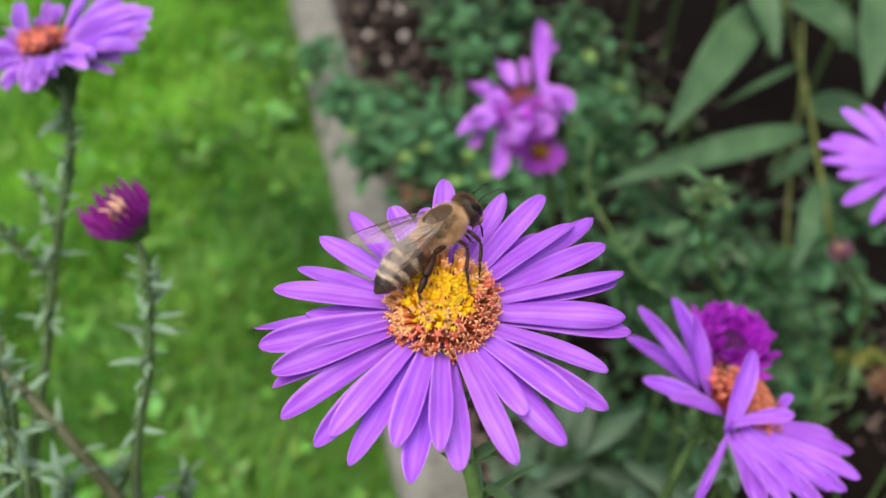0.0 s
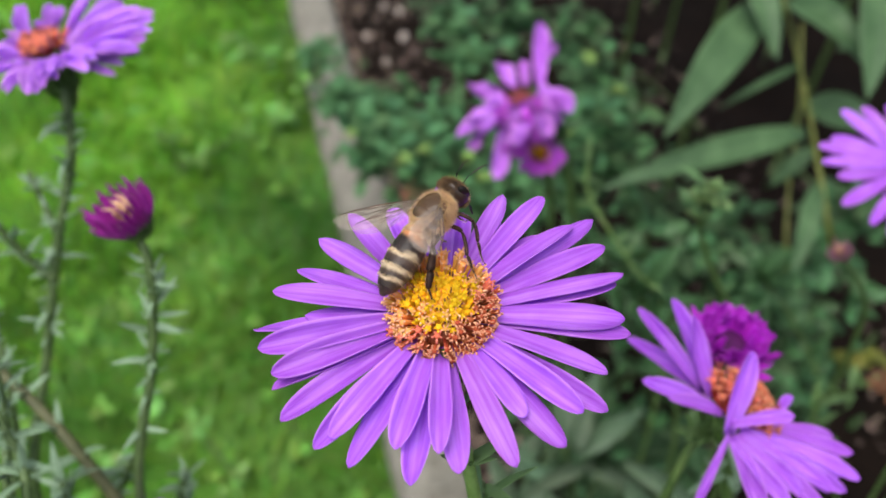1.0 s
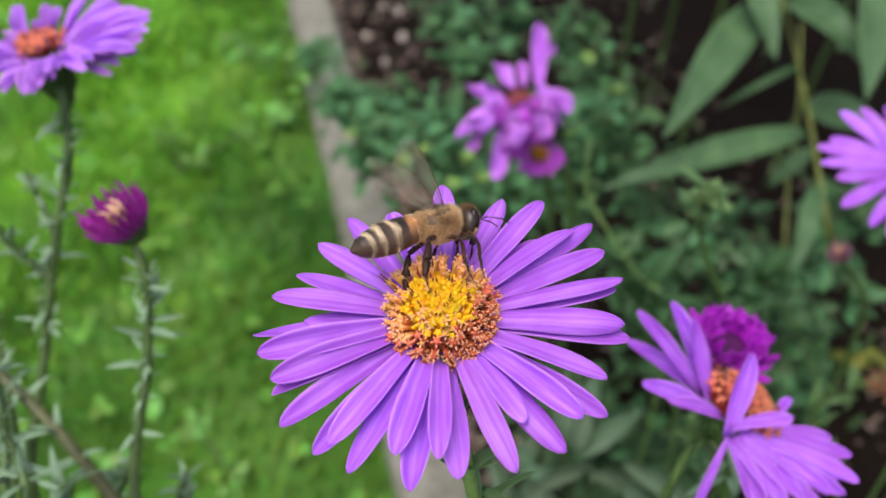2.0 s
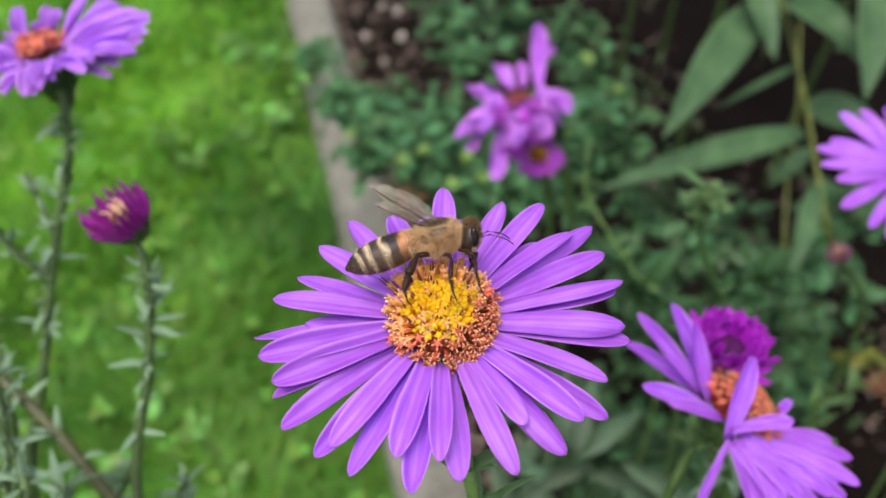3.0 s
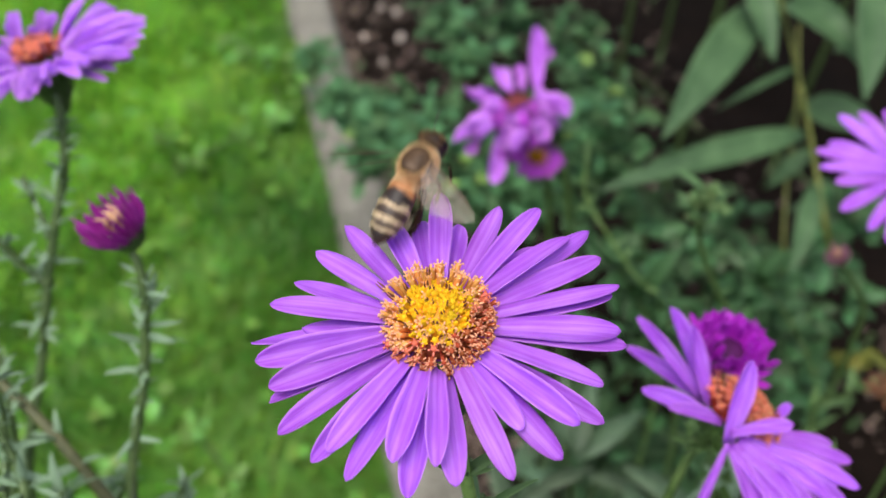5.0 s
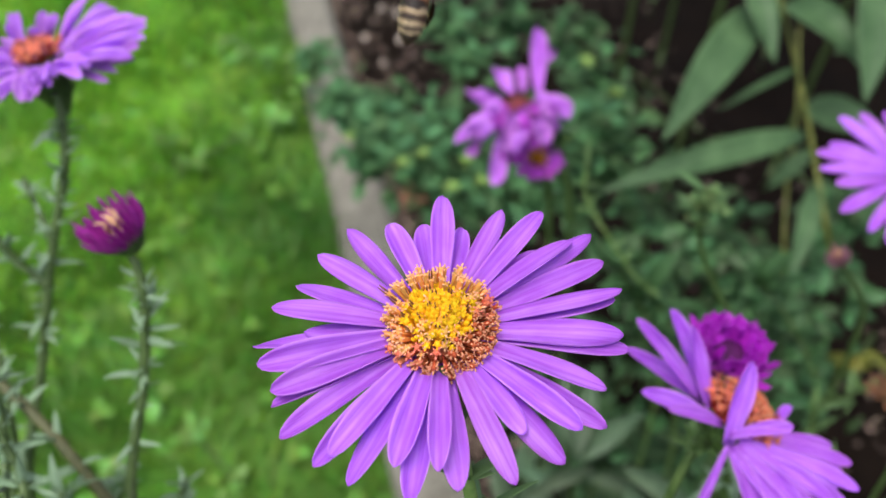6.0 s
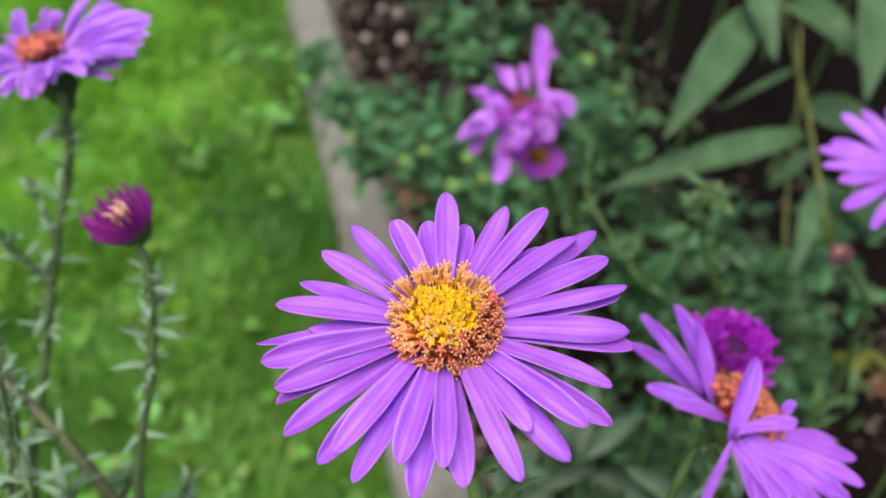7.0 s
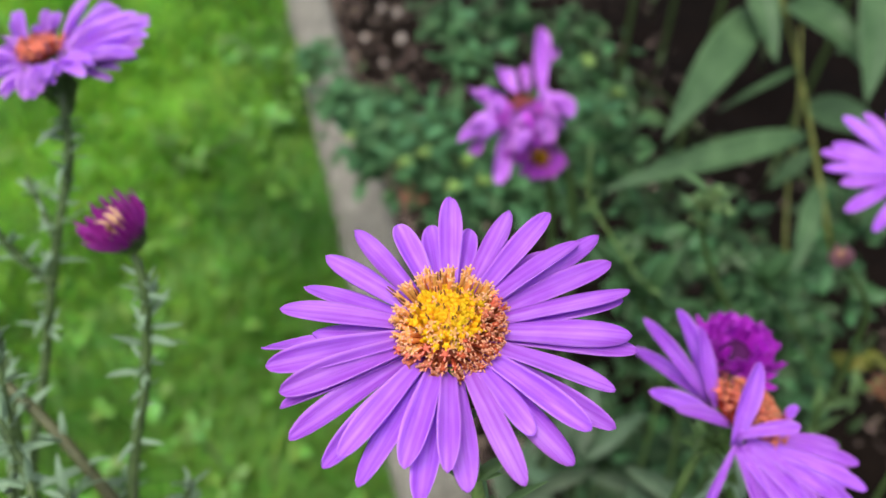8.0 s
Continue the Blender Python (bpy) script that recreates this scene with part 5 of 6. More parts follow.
def build_pink_bud():
    c = Vector((0.1125, 0.1687, 0.4493))
    base = Vector((c.x, c.y + 0.03, 0))
    ob = thing("aster", base, "tiny closed pink aster bud", "flower bud", "asters")
    stem_of(ob, [(0, 0, 0), Vector((0.1288, 0.1693, 0.4216)) - base, c - base], 0.001, 0.0007)
    closed_bud(ob, aim(c - base, (-0.5077, 0, 0.8615)), 0.0022, 0.0045, 16, petal_material("pink_petal", (0.32, 0.10, 0.2), (0.5, 0.2, 0.32), (0.62, 0.33, 0.45)), 55, 14)
    c = Vector((0.1180, 0.1298, 0.4387))
    base = Vector((c.x, c.y + 0.03, 0))
    ob = thing("aster", base, "withered brown aster head", "flower", "asters")
    stem_of(ob, [(0, 0, 0), Vector((0.1231, 0.1239, 0.4186)) - base, c - base], 0.0007, 0.0006)
    head = involucre(ob, aim(c - base, (-0.2074, 0.22, 0.9532)), 0.003, 0.004, 56)
    r = random.Random(57)
    for i in range(26):
        petal(head, r.uniform(0.005, 0.008), 0.0018, i * 41, 0.002, 0, WITHERED, r.uniform(0, 60), r.uniform(-60, 60), 0.6, r.uniform(-40, 40))


build_pink_bud()


# ---- the honey bee
MM = 0.00096


def ellipsoid(g, c, rx, ry, rz, rings=12, sides=18, mat=0):
    prof = []
    for i in range(rings + 1):
        a = -math.pi / 2 + math.pi * (i + 0.02) / (rings + 0.04)
        prof.append((math.cos(a), math.sin(a)))
    m = Matrix.Translation(c) @ Matrix.Diagonal((rx, ry, rz, 1))
    g.lathe(prof, sides, m, mat)


def fur(rng, count, spot, length, width=0.035):
    """Fine hairs; spot(u, v) gives a point on the skin and its normal."""
    g = Geo()
    for _ in range(count):
        p, n = spot(rng)
        n = (n + Vector((-0.6, 0, 0)) + 0.35 * Vector((rng.uniform(-1, 1), rng.uniform(-1, 1), rng.uniform(-1, 1)))).normalized()
        s = n.cross(Vector((rng.uniform(-1, 1), rng.uniform(-1, 1), rng.uniform(-1, 1)))).normalized() * width * MM
        k = len(g.v)
        ln = length * MM * rng.uniform(0.5, 1.2)
        g.v += [p - s, p + s, p + n * ln]
        g.add((k, k + 1, k + 2))
    return g


def on_ellipsoid(c, rx, ry, rz, keep=lambda d: True):
    c = Vector(c)

    def spot(rng):
        while True:
            d = Vector((rng.gauss(0, 1), rng.gauss(0, 1), rng.gauss(0, 1))).normalized()
            if keep(d):
                return c + Vector((d.x * rx, d.y * ry, d.z * rz)), Vector((d.x / rx, d.y / ry, d.z / rz)).normalized()
    return spot


def wing_mesh(length, width, side, name, mat):
    """A wing along x, leading edge towards side * y, gently corrugated."""
    g = Geo()
    nx, ny = 18, 8
    for i in range(nx + 1):
        s = i / nx
        lead = width * 0.16 * math.sin(math.pi * min(1, s * 0.9 + 0.05)) + 0.02 * width
        back = -width * (0.10 + 0.82 * math.sin(math.pi * min(1.0, s ** 1.25 * 0.93 + 0.02)) ** 0.75)
        if s > 0.9:
            k = math.sqrt(max(0.0, 1 - ((s - 0.9) / 0.1) ** 2))
            mid = (lead * 0.6 + back * 0.4)
            lead, back = mid + (lead - mid) * max(k, 0.05), mid + (back - mid) * max(k, 0.05)
        for j in range(ny + 1):
            v = j / ny
            y = lead + (back - lead) * v
            g.v.append((s * length, side * y, 0.012 * width * math.sin(9 * v + 3 * s) - 0.05 * width * s * s))
    for i in range(nx):
        for j in range(ny):
            a = i * (ny + 1) + j
            g.add((a, a + ny + 1, a + ny + 2, a + 1))
    return g.mesh(name, mat)


def wing_veins(length, width, side):
    def line(pts, r):
        g.tube([(x * length, side * y * width, 0.00002) for x, y in pts], [r * MM * (1 - 0.5 * i / (len(pts) - 1)) for i in range(len(pts))], 5)
    g = Geo()
    line([(0, 0), (0.25, 0.11), (0.5, 0.16), (0.75, 0.14), (0.93, 0.03)], 0.075)
    line([(0, -0.01), (0.3, 0.02), (0.55, 0.06), (0.78, 0.09)], 0.05)
    line([(0, -0.05), (0.25, -0.12), (0.45, -0.25), (0.58, -0.42)], 0.04)
    line([(0.05, -0.08), (0.22, -0.3), (0.38, -0.62)], 0.035)
    line([(0.3, 0.02), (0.42, -0.12), (0.6, -0.2), (0.78, -0.18)], 0.035)
    line([(0.55, 0.06), (0.66, -0.06), (0.8, -0.1)], 0.03)
    line([(0.42, -0.12), (0.45, -0.25)], 0.03)
    line([(0.6, -0.2), (0.58, -0.42)], 0.03)
    line([(0.6, -0.2), (0.66, -0.06)], 0.03)
    line([(0.25, 0.01), (0.25, -0.12)], 0.03)
    return g.mesh("vein", VEIN)


def leg_mesh(points, radii):
    """A jointed leg: each segment swells and narrows, with a fringe of fine hairs and hooked claws at its end."""
    g = Geo()
    for i in range(len(points) - 1):
        a, b = Vector(points[i]) * MM, Vector(points[i + 1]) * MM
        r0, r1 = radii[i]
        belly = max(r0, r1) * 1.06
        bow = Vector((0.04, 0, 0.05)) * (b - a).length
        stations = ((0, 0.62 * r0), (0.07, 0.9 * r0), (0.3, 0.55 * r0 + 0.45 * belly), (0.6, 0.4 * r0 + 0.6 * r1 + 0.06 * belly), (0.88, r1), (0.97, 0.85 * r1), (1.0, 0.6 * r1))
        g.tube([a + (b - a) * s + bow * math.sin(math.pi * s) for s, _ in stations], [MM * q for _, q in stations], 8)
    end = Vector(points[-1]) * MM
    for sd in (-1, 1):
        g.tube([end, end + Vector((0.22, 0.1 * sd, -0.08)) * MM, end + Vector((0.34, 0.14 * sd, -0.26)) * MM], [0.05 * MM, 0.04 * MM, 0.012 * MM], 4)
    rng = random.Random(len(points) + int(1000 * radii[1][0]))
    for i in range(len(points) - 1):
        a, b = Vector(points[i]) * MM, Vector(points[i + 1]) * MM
        for _ in range(90):
            p = a + (b - a) * rng.random()
            n = Vector((rng.uniform(-1, 1), rng.uniform(-1, 1), rng.uniform(-1, 0.6))).normalized()
            n = (n + 0.5 * (b - a).normalized()).normalized()
            s = n.cross(b - a).normalized() * 0.012 * MM
            k = len(g.v)
            g.v += [p - s, p + s, p + n * MM * (max(radii[i]) + rng.uniform(0.1, 0.26))]
            g.add((k, k + 1, k + 2), 1)
    return g.mesh("leg", LEGSKIN, FUR)


def build_bee():
    bee = thing("honey_bee", (0, 0, 0), "honey bee with tan fur and striped abdomen", "bee")
    rng = random.Random(77)
    # thorax
    g = Geo()
    ellipsoid(g, (0, 0, 0), 2.16 * MM, 1.76 * MM, 1.66 * MM, 14, 20)
    ellipsoid(g, (-0.9 * MM, 0, 1.05 * MM), 0.75 * MM, 1.15 * MM, 0.65 * MM, 8, 14)
    thorax = child("thorax", g.mesh("thorax", THORAX), bee)
    # the fur is thin below the wing roots and behind them, where the skin shows through

    def furred(d):
        if d.z > 0 and (d.x / 0.68) ** 2 + (d.y / 0.72) ** 2 < 1:
            return False
        crease = ((d.x - 0.02) / 0.42) ** 2 + ((d.z - 0.42 - 0.25 * d.x) / 0.13) ** 2
        plate = ((d.x + 0.55) / 0.20) ** 2 + ((d.z - 0.12) / 0.26) ** 2
        return min(crease, plate) > 1 or rng.random() < 0.16
    f = fur(rng, 22000, on_ellipsoid((0, 0, 0), 2.16 * MM, 1.76 * MM, 1.66 * MM, furred), 0.58, 0.012)
    child("fur", f.mesh("fur", FUR_GOLD), thorax, None, "dense golden tan fur")
    f = fur(rng, 3000, on_ellipsoid((0, 0, 0), 2.16 * MM, 1.76 * MM, 1.66 * MM, lambda d: d.z > 0 and (d.x / 0.72) ** 2 + (d.y / 0.76) ** 2 < 1), 0.16, 0.012)
    child("fur", f.mesh("fur", FUR_DARK), thorax, None, "short brown fur")
    # head
    g = Geo()
    hc = Vector((2.95, 0, -0.2)) * MM
    ellipsoid(g, hc, 0.92 * MM, 1.58 * MM, 1.55 * MM, 12, 18)
    g.tube([hc + Vector((0.2, 0, -1.2)) * MM, hc + Vector((0.75, 0, -1.75)) * MM, hc + Vector((1.0, 0, -2.05)) * MM], [0.75 * MM, 0.5 * MM, 0.22 * MM], 10)
    g.tube([hc + Vector((0.75, 0, -1.8)) * MM, hc + Vector((0.7, 0, -2.8)) * MM, hc + Vector((0.5, 0, -3.6)) * MM], [0.16 * MM, 0.13 * MM, 0.07 * MM], 6)
    head = child("head", g.mesh("head", CHITIN), bee)
    f = fur(rng, 2800, on_ellipsoid(hc, 0.92 * MM, 1.58 * MM, 1.55 * MM, lambda d: d.x > -0.3 and abs(d.y) < 0.75 or d.z > 0.55), 0.4, 0.024)
    child("fur", f.mesh("fur", FUR_DARK), head, None, "short brown fur on the face")
    f = fur(rng, 1200, on_ellipsoid(hc, 0.92 * MM, 1.58 * MM, 1.55 * MM, lambda d: d.x > 0.3 and d.z < 0.1 and abs(d.y) < 0.8), 0.3, 0.024)
    child("fur", f.mesh("fur", FUR), head, None, "pale fur on the face")
    for sd in (1, -1):
        g = Geo()
        ellipsoid(g, (0, 0, 0), 0.44 * MM, 0.36 * MM, 0.98 * MM, 10, 14)
        child("eye", g.mesh("eye", EYE), head, Matrix.Translation(hc + Vector((0.28, 1.25 * sd, 0.12)) * MM) @ pose(0, 0, 0, -14 * sd, -12, 18 * sd), "glossy black compound eye")
        g = Geo()
        a0 = hc + Vector((0.95, 0.35 * sd, 0.1)) * MM
        a1 = a0 + Vector((0.80, 0.40 * sd, 0.45)) * MM
        a2 = a1 + Vector((1.45, 0.40 * sd, -0.10)) * MM
        a3 = a1 + Vector((2.2, 0.50 * sd, -0.45)) * MM
        g.tube([a0, a1], [0.09 * MM, 0.075 * MM], 6)
        g.tube([a1, (a1 + a2) / 2, a2, a3], [0.05 * MM, 0.07 * MM, 0.07 * MM, 0.055 * MM], 6)
        child("antenna", g.mesh("antenna", CHITIN), head)
    # abdomen: overlapping rings that taper to the tip
    g = Geo()
    prof = [(0.35, 0.0)]
    ends = [0.0, 1.8, 3.2, 4.45, 5.55, 6.5, 7.2]
    radii = [1.10, 1.58, 1.70, 1.63, 1.38, 0.92, 0.28]
    for i in range(6):
        a, b = ends[i], ends[i + 1]
        for s in (0.06, 0.3, 0.6, 0.92):
            r = radii[i] + (radii[i + 1] - radii[i]) * s ** 0.8
            prof.append((r * (0.985 if s < 0.1 else 1.0), a + (b - a) * s))
        prof.append((radii[i + 1] * 1.0 + 0.02, a + (b - a) * 0.99))
    prof.append((0.1, 7.3))
    g.lathe([(r * MM, h * MM) for r, h in prof], 24, pose(0, 0, 0, 0, -90, 0), sy=1.0)
    for v in g.v:
        v.z *= 0.92
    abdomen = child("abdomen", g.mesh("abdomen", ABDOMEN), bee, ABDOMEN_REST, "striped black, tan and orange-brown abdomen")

    def ring(lo, hi):
        def spot(r_):
            x = r_.uniform(lo, hi)
            k = max(i for i in range(6) if ends[i] <= x)
            s = (x - ends[k]) / (ends[k + 1] - ends[k])
            rad = radii[k] + (radii[k + 1] - radii[k]) * s
            a = r_.uniform(0, 2 * math.pi)
            n = Vector((-0.4, math.cos(a), math.sin(a)))
            return Vector((-x, rad * math.cos(a), 0.92 * rad * math.sin(a))) * MM, n.normalized()
        return spot
    for lo, hi, num, ln in ((0.0, 1.0, 3600, 0.42), (3.1, 3.35, 420, 0.22), (4.32, 4.6, 400, 0.22), (5.5, 5.72, 320, 0.2)):
        f = fur(rng, num, ring(lo, hi), ln, 0.016)
        child("fur", f.mesh("fur", FUR), abdomen)
    f = fur(rng, 1200, ring(1.0, 6.9), 0.16, 0.012)
    child("fur", f.mesh("fur", FUR_DARK), abdomen)
    # legs, jointed: hind, middle, front on both sides
    far = (((-1.1, 1.0, -1.4), (-2.7, 2.1, -2.2), (-3.5, 2.3, -4.3), (-3.8, 2.2, -5.7), (-3.4, 2.2, -6.5)),
           ((0.1, 1.0, -1.6), (0.5, 2.3, -1.9), (0.1, 2.6, -4.0), (0.4, 2.5, -5.2), (0.8, 2.5, -6.0)),
           ((1.6, 0.8, -1.5), (2.6, 1.8, -2.0), (2.7, 1.9, -3.6), (3.0, 1.8, -4.6), (3.3, 1.8, -5.3)))
    near = (((-1.1, 1.0, -1.3), (-2.4, 2.5, -1.9), (-3.0, 3.9, -3.9), (-3.2, 4.4, -5.4), (-2.8, 4.6, -6.3)),
            ((0.1, 1.0, -1.5), (0.7, 2.5, -1.8), (0.6, 3.8, -3.8), (0.9, 4.3, -5.0), (1.3, 4.5, -5.8)),
            ((1.6, 0.8, -1.4), (2.8, 2.1, -1.7), (3.0, 3.2, -3.3), (3.3, 3.7, -4.4), (3.7, 3.9, -5.1)))
    rads = (((0.24, 0.28), (0.20, 0.42), (0.36, 0.27), (0.12, 0.07)), ((0.20, 0.20), (0.15, 0.20), (0.17, 0.12), (0.08, 0.05)), ((0.19, 0.19), (0.14, 0.18), (0.15, 0.11), (0.075, 0.05)))
    legs = []
    for sd in (-1, 1):
        for pts, rr in zip(near if sd < 0 else far, rads):
            root = Vector((pts[0][0], sd * pts[0][1], pts[0][2]))
            me = leg_mesh([Vector((x, sd * y, z)) - root for x, y, z in pts], rr)
            legs.append(child("leg", me, bee, Matrix.Translation(root * MM)))
    # wings
    wings = []
    for sd in (-1, 1):
        for name, ln, wd in (("forewing", 8.6, 2.7), ("hindwing", 6.4, 2.1)):
            w = child(name, wing_mesh(ln * MM, wd * MM, -sd, name, WING), bee, None, "clear wing with brown veins")
            child("vein", wing_veins(ln * MM, wd * MM, -sd), w)
            wings.append(w)
    return bee, head, abdomen, legs, wings


ABDOMEN_REST = pose(-0.0017, 0, 0.0, 0, -12, 0)
bee, bee_head, bee_abdomen, bee_legs, bee_wings = build_bee()


def wing_pose(root, span, normal):
    x = Vector(span).normalized()
    z = Vector(normal)
    z = (z - x * z.dot(x)).normalized()
    y = z.cross(x)
    return Matrix.Translation(Vector(root) * MM) @ Matrix((x, y, z)).transposed().to_4x4()


def wing_rows(side, hind):
    """Rows for one wing: side -1 is the bee's own right. Each key: seconds, span, normal, both for this side."""
    root = (0.3 - 0.7 * hind, 1.35 * side, 1.15 - 0.15 * hind)
    back = 0.18 * hind
    rows = []

    def key(t, span, normal):
        rows.append((t, wing_pose(root, (span[0] - back, span[1], span[2]), normal)))

    def beat(t0, t1, x):
        # quick strokes: up and down by turns
        i0, i1 = frame(t0), frame(t1)
        for i in range(i0 + 1 - i0 % 2, i1 + 1, 2):
            up = i % 4 == 1
            key((i - 1) / FPS, (x - 0.2, (0.5 if up else 0.85) * side, 0.8 if up else 0.05), (0.1, 0.3, 0.6) if side < 0 else (0.7, 0.2, 0.4))
    if side < 0:
        key(0, (-0.98, -0.06, -0.12), (0.1, -0.45, 0.9))
        key(0.4, (-0.96, -0.12, -0.18), (0.1, -0.5, 0.85))
        key(0.6, (-0.80, -0.55, -0.15), (0.35, -0.5, 0.78))
        key(0.8, (-0.66, -0.68, 0.10), (0.45, -0.35, 0.82))
        key(1.2, (-0.65, -0.70, 0.25), (0.45, -0.30, 0.84))
    else:
        key(0, (-0.80, 0.58, 0.02), (0.1, -0.1, 1))
        key(0.4, (-0.72, 0.66, 0.10), (0.1, -0.1, 1))
        key(0.8, (-0.66, 0.70, 0.18), (0.1, -0.1, 1))
        key(1.2, (-0.62, 0.72, 0.20), (0.1, -0.1, 1))
    beat(1.4, 2.7, -0.25)
    if side < 0:
        key(2.8, (-0.7, 0.54, 0.46), (0.4, -0.46, 0.8))
        key(3.0, (-0.67, 0.55, 0.49), (0.46, -0.42, 0.78))
        key(3.2, (-0.64, 0.68, 0.36), (0.66, 0.02, 0.72))
        key(3.4, (-0.55, 0.79, 0.25), (0.82, 0.48, 0.20))
        key(3.6, (-0.56, 0.79, 0.22), (0.80, 0.52, 0.20))
    else:
        key(2.8, (-0.51, 0.77, 0.4), (0.36, -0.49, 0.79))
        key(3.0, (-0.5, 0.77, 0.4), (0.42, -0.46, 0.78))
        key(3.3, (-0.37, 0.92, 0.14), (0.59, -0.52, 0.62))
        key(3.6, (-0.15, 0.99, 0.04), (0.46, -0.58, 0.67))
    if side < 0:
        key(3.8, (-0.97, -0.15, 0.10), (0.06, 0.32, 0.94))
        key(4.1, (-0.97, -0.18, 0.14), (0.06, 0.34, 0.94))
    else:
        key(3.8, (-0.08, 0.98, -0.02), (0.27, -0.55, 0.79))
        key(4.1, (-0.10, 0.97, 0.04), (0.27, -0.55, 0.79))
    beat(4.2, 7.2, -0.25)
    key(8.0, (-0.3, 0.8 * side, 0.4), (0.2, -0.3 * side, 0.9))
    return rows


# ---- what moves
def sway(ob, rows):
    """A plant that leans about its foot: seconds, degrees about x and y."""
    p = ob.location.copy()
    walk(ob, [(t, pose(*p, rx, ry, 0)) for t, rx, ry in rows])


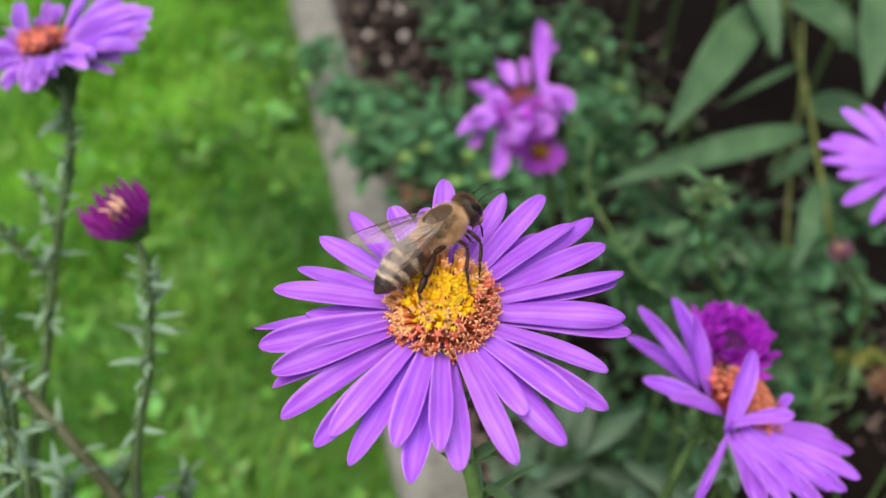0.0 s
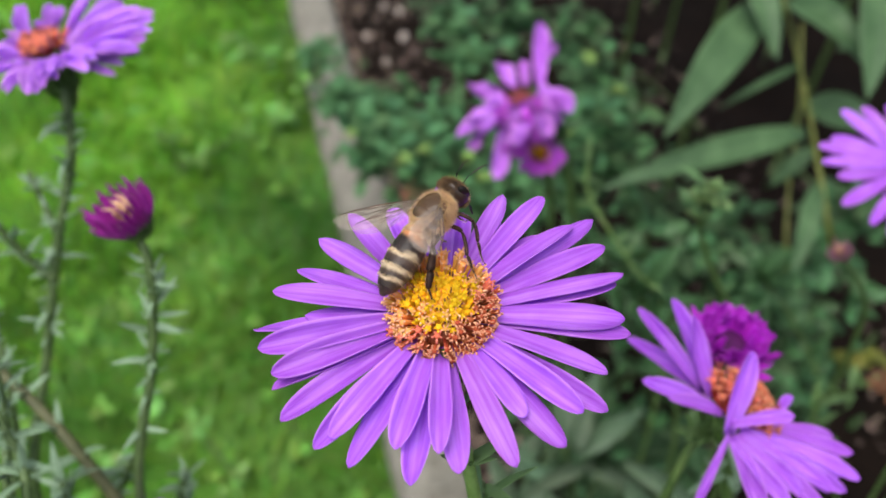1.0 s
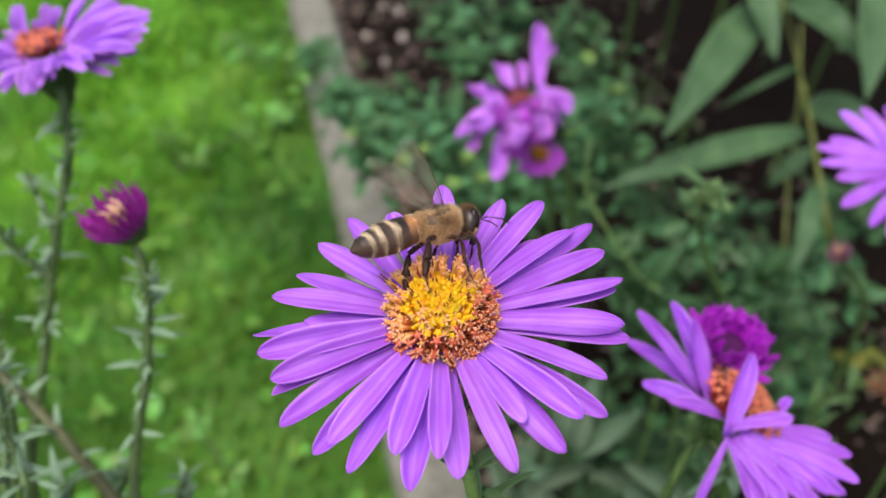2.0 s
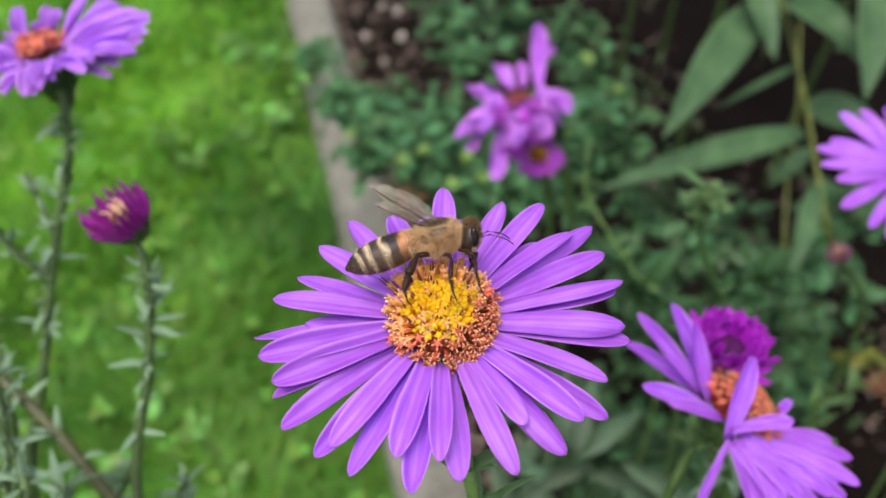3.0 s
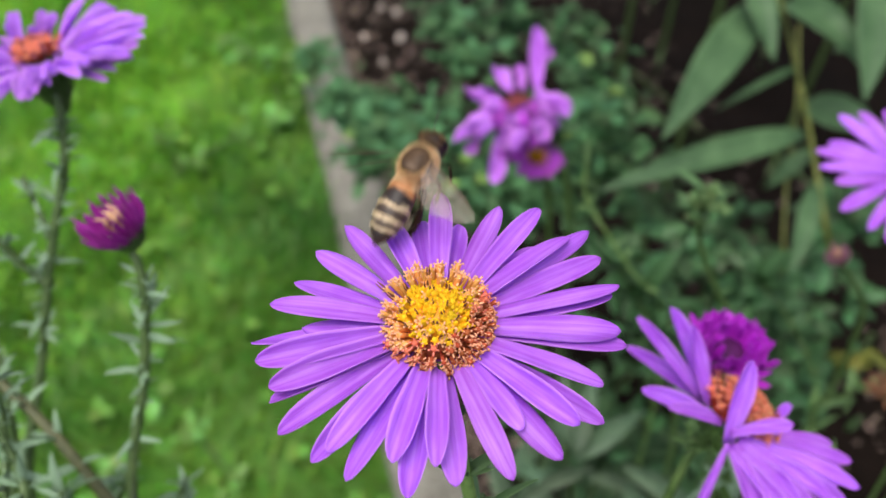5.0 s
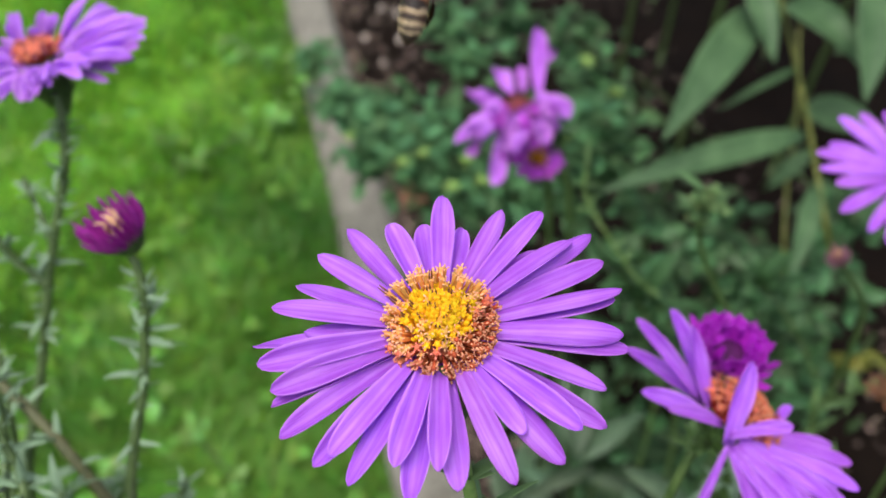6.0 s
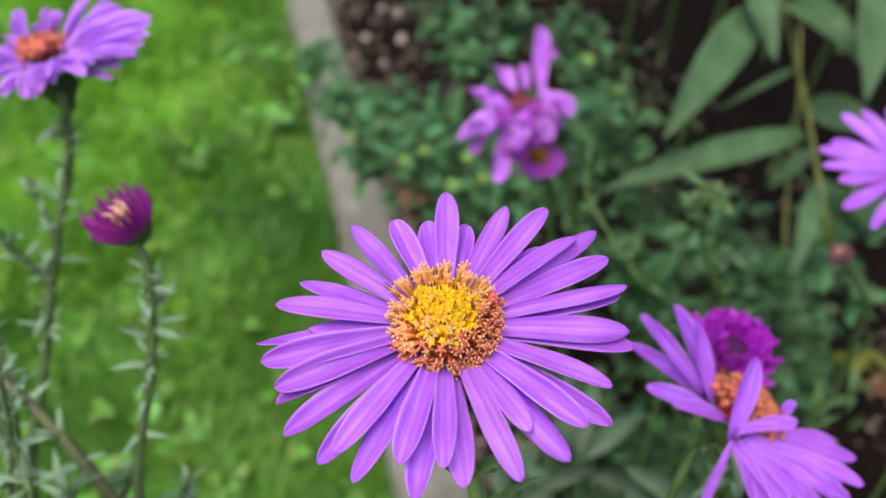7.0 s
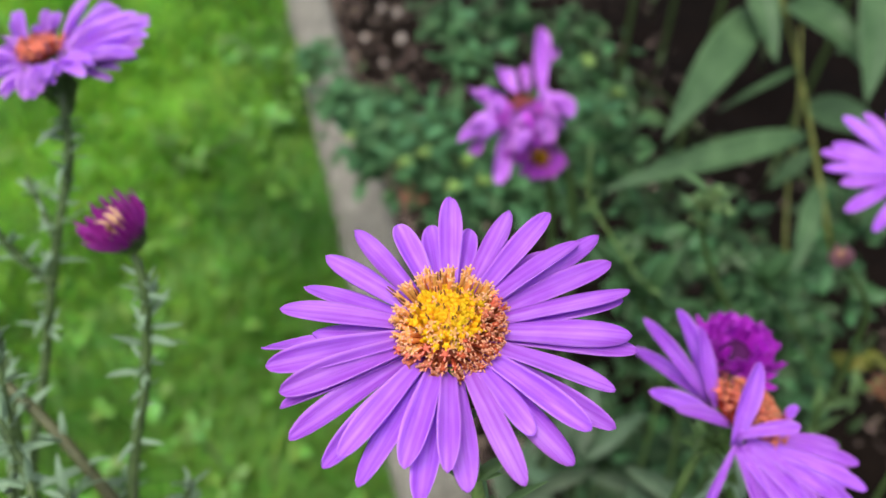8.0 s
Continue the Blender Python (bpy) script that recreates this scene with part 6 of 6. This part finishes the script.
def motions():
    main = [(0, 0, 0), (0.5, 0.011, -0.015), (1, 0.007, -0.005), (1.5, 0.015, -0.003), (3, -0.020, -0.009), (3.5, -0.037, -0.060), (4, -0.023, -0.037),
            (4.5, -0.042, -0.042), (6, -0.009, -0.011), (6.5, -0.002, -0.040), (7, 0.039, -0.031), (7.5, 0.002, -0.061), (8, -0.007, -0.043)]
    sway(aster_main, main)
    sway(aster_left, [(0, 0, 0), (0.5, 0.007, 0.045), (1, 0.027, 0.031), (1.5, -0.008, -0.024), (3, -0.083, -0.032), (3.5, -0.038, -0.105), (4, -0.017, -0.125),
                      (4.5, -0.056, -0.101), (6, -0.055, -0.079), (6.5, -0.039, -0.092), (7, -0.044, -0.060), (7.5, -0.103, -0.116), (8, -0.136, -0.137)])
    sway(aster_bud, [(0, 0, 0), (0.5, -0.089, 0.083), (1, -0.050, 0.064), (1.5, 0.011, -0.014), (3, -0.113, -0.002), (3.5, -0.002, -0.083), (4, 0.050, -0.125),
                     (4.5, -0.065, -0.063), (6, 0.017, -0.050), (6.5, -0.036, -0.082), (7, -0.098, -0.012), (7.5, -0.093, -0.066), (8, -0.036, -0.147)])
    sway(aster_back, [(0, 0, 0), (0.5, 0.045, -0.001), (1, 0.035, -0.004), (1.5, 0.038, -0.024), (3, 0.000, -0.028), (3.5, 0.037, -0.042), (4, 0.037, -0.087),
                      (4.5, 0.061, -0.072), (6, 0.134, -0.029), (6.5, 0.049, -0.024), (7, 0.067, 0.033), (7.5, 0.159, 0.132), (8, 0.045, 0.027)])
    walk(bee, [
        (0, pose(0.00000, 0.05490, 0.56810, -21.3, -7.9, 41.6)),
        (0.2, pose(-0.00028, 0.05469, 0.56801, -19.1, -10.2, 40.1)),
        (0.4, pose(-0.00060, 0.05478, 0.56822, -18.3, -14.0, 41.2)),
        (0.6, pose(-0.00057, 0.05495, 0.56842, -15.5, -15.9, 43.0)),
        (0.8, pose(-0.00085, 0.05531, 0.56871, -17.3, -16.0, 46.6)),
        (1.0, pose(-0.00083, 0.05564, 0.56896, -20.0, -16.6, 51.2)),
        (1.2, pose(-0.00062, 0.05600, 0.56899, -18.0, -7.8, 50.7)),
        (1.3, pose(-0.00047, 0.05644, 0.56909, -17.7, 3.0, 49.1)),
        (1.4, pose(-0.00063, 0.05663, 0.56921, -34.4, 9.2, 43.6)),
        (1.5, pose(-0.00056, 0.05645, 0.56909, -41.5, 11.4, 38.4)),
        (1.7, pose(-0.00055, 0.05610, 0.56884, -46.4, 11.5, 34.6)),
        (2.2, pose(-0.00026, 0.05508, 0.56846, -45.4, 6.1, 19.0)),
        (2.8, pose(-0.00030, 0.05441, 0.56845, -33.4, -2.8, 7.8)),
        (3.0, pose(-0.00048, 0.05443, 0.56856, -31.7, -6.5, 8.8)),
        (3.2, pose(-0.00111, 0.05436, 0.56857, -32.2, -11.8, 11.9)),
        (3.5, pose(-0.00131, 0.05468, 0.56858, -32.8, -12.1, 22.2)),
        (3.8, pose(-0.00168, 0.05590, 0.56907, -27.4, 13.5, 17.9)),
        (4.0, pose(-0.00171, 0.05588, 0.56904, -25.4, 13.5, 17.8)),
        (4.1, pose(-0.00176, 0.05567, 0.56879, -21.4, 8.8, 24.0)),
        (4.2, pose(-0.00174, 0.05569, 0.56871, -27.6, -1.4, 39.0)),
        (4.5, pose(-0.00186, 0.05563, 0.56956, -17.9, -15.4, 24.8)),
        (4.7, pose(-0.00255, 0.05652, 0.56988, -13.6, -15.7, 46.9)),
        (4.95, pose(-0.00245, 0.06206, 0.56924, -1.3, -15.3, 58.4)),
        (5.3, pose(-0.00138, 0.07287, 0.57269, 6.6, -41.0, 59.9)),
        (5.55, pose(-0.00164, 0.08061, 0.57337, 6.3, -43.2, 69.4)),
        (5.8, pose(-0.00205, 0.08739, 0.57311, 6.3, -44.0, 73.7)),
        (6.0, pose(-0.00208, 0.09143, 0.57575, 5.7, -43.4, 70.2)),
        (6.2, pose(-0.00110, 0.09310, 0.57744, 6.6, -42.6, 66.0)),
        (6.4, pose(0.00061, 0.09350, 0.57785, 8.4, -42.0, 63.4)),
        (6.6, pose(0.00326, 0.09302, 0.57739, 10.2, -41.3, 60.6)),
        (6.8, pose(0.00655, 0.09309, 0.57748, 11.4, -40.8, 58.8)),
        (7.0, pose(0.00920, 0.09377, 0.57818, 12.5, -40.3, 57.2)),
        (7.3, pose(0.01189, 0.09725, 0.58125, 11.0, -32.0, 59.8)),
        (8.0, pose(0.01592, 0.10924, 0.59279, 10.6, -20.9, 61.7)),
    ])
    # the head nods about the neck while the bee feeds
    neck = Vector((2.1, 0, -0.1)) * MM
    walk(bee_head, [(t, Matrix.Translation(neck) @ pose(0, 0, 0, 0, nod, 0) @ Matrix.Translation(-neck))
                    for t, nod in ((0, 0), (1.2, 0), (1.5, 16), (2.8, 18), (3.2, 24), (3.6, 26), (4.0, 8), (4.3, 4), (4.7, 0), (8.0, 0))])
    walk(bee_abdomen, [(0, ABDOMEN_REST), (1.2, ABDOMEN_REST), (1.5, pose(-0.0016, 0, 0, 0, -6, 0)), (3.4, ABDOMEN_REST),
                       (3.6, pose(-0.0017, 0, 0, 0, -20, 0)), (3.8, pose(-0.0017, 0, -0.0002, 0, -70, 0)), (4.0, pose(-0.0017, 0, -0.0002, 0, -68, 0)), (4.1, pose(-0.0017, 0, 0, 0, -42, 0)), (4.25, ABDOMEN_REST), (8.0, ABDOMEN_REST)])
    # the legs on one side stretch and fold: seconds and turns in degrees for hind, middle and front leg
    turns = ((0, (-12, 44, -26), (-20, 42, -22), (4, 50, -10)), (1.2, (-12, 40, -22), (-16, 38, -18), (4, 45, -8)), (1.5, (8, 24, 0), (4, 30, 0), (8, 42, 0)),
             (2.8, (-20, 20, 0), (-14, 14, 0), (-6, 12, 0)), (3.4, (-28, 24, 0), (-20, 20, 0), (-10, 16, 0)), (4.0, (-20, 30, 0), (-16, 18, 0), (-8, 16, 0)),
             (4.5, (-18, 34, -6), (-14, 20, 0), (-4, 10, 0)), (5.0, (42, 25, 0), (42, 20, 0), (36, 10, 0)), (8.0, (42, 28, 0), (40, 20, 0), (36, 10, 0)))
    for i in range(3):
        root = bee_legs[i].location.copy()
        walk(bee_legs[i], [(row[0], pose(*root, *row[1 + i])) for row in turns])
    # the middle and front legs of the other side reach back while it probes
    for i in (4, 5):
        root = bee_legs[i].location.copy()
        walk(bee_legs[i], [(t, pose(*root, 0, turn, 0)) for t, turn in ((0, 0), (1.2, 0), (1.5, 32), (2.4, 10), (2.8, 0), (8.0, 0))])
    for i, w in enumerate(bee_wings):
        walk(w, wing_rows(-1 if i < 2 else 1, i % 2))


motions()
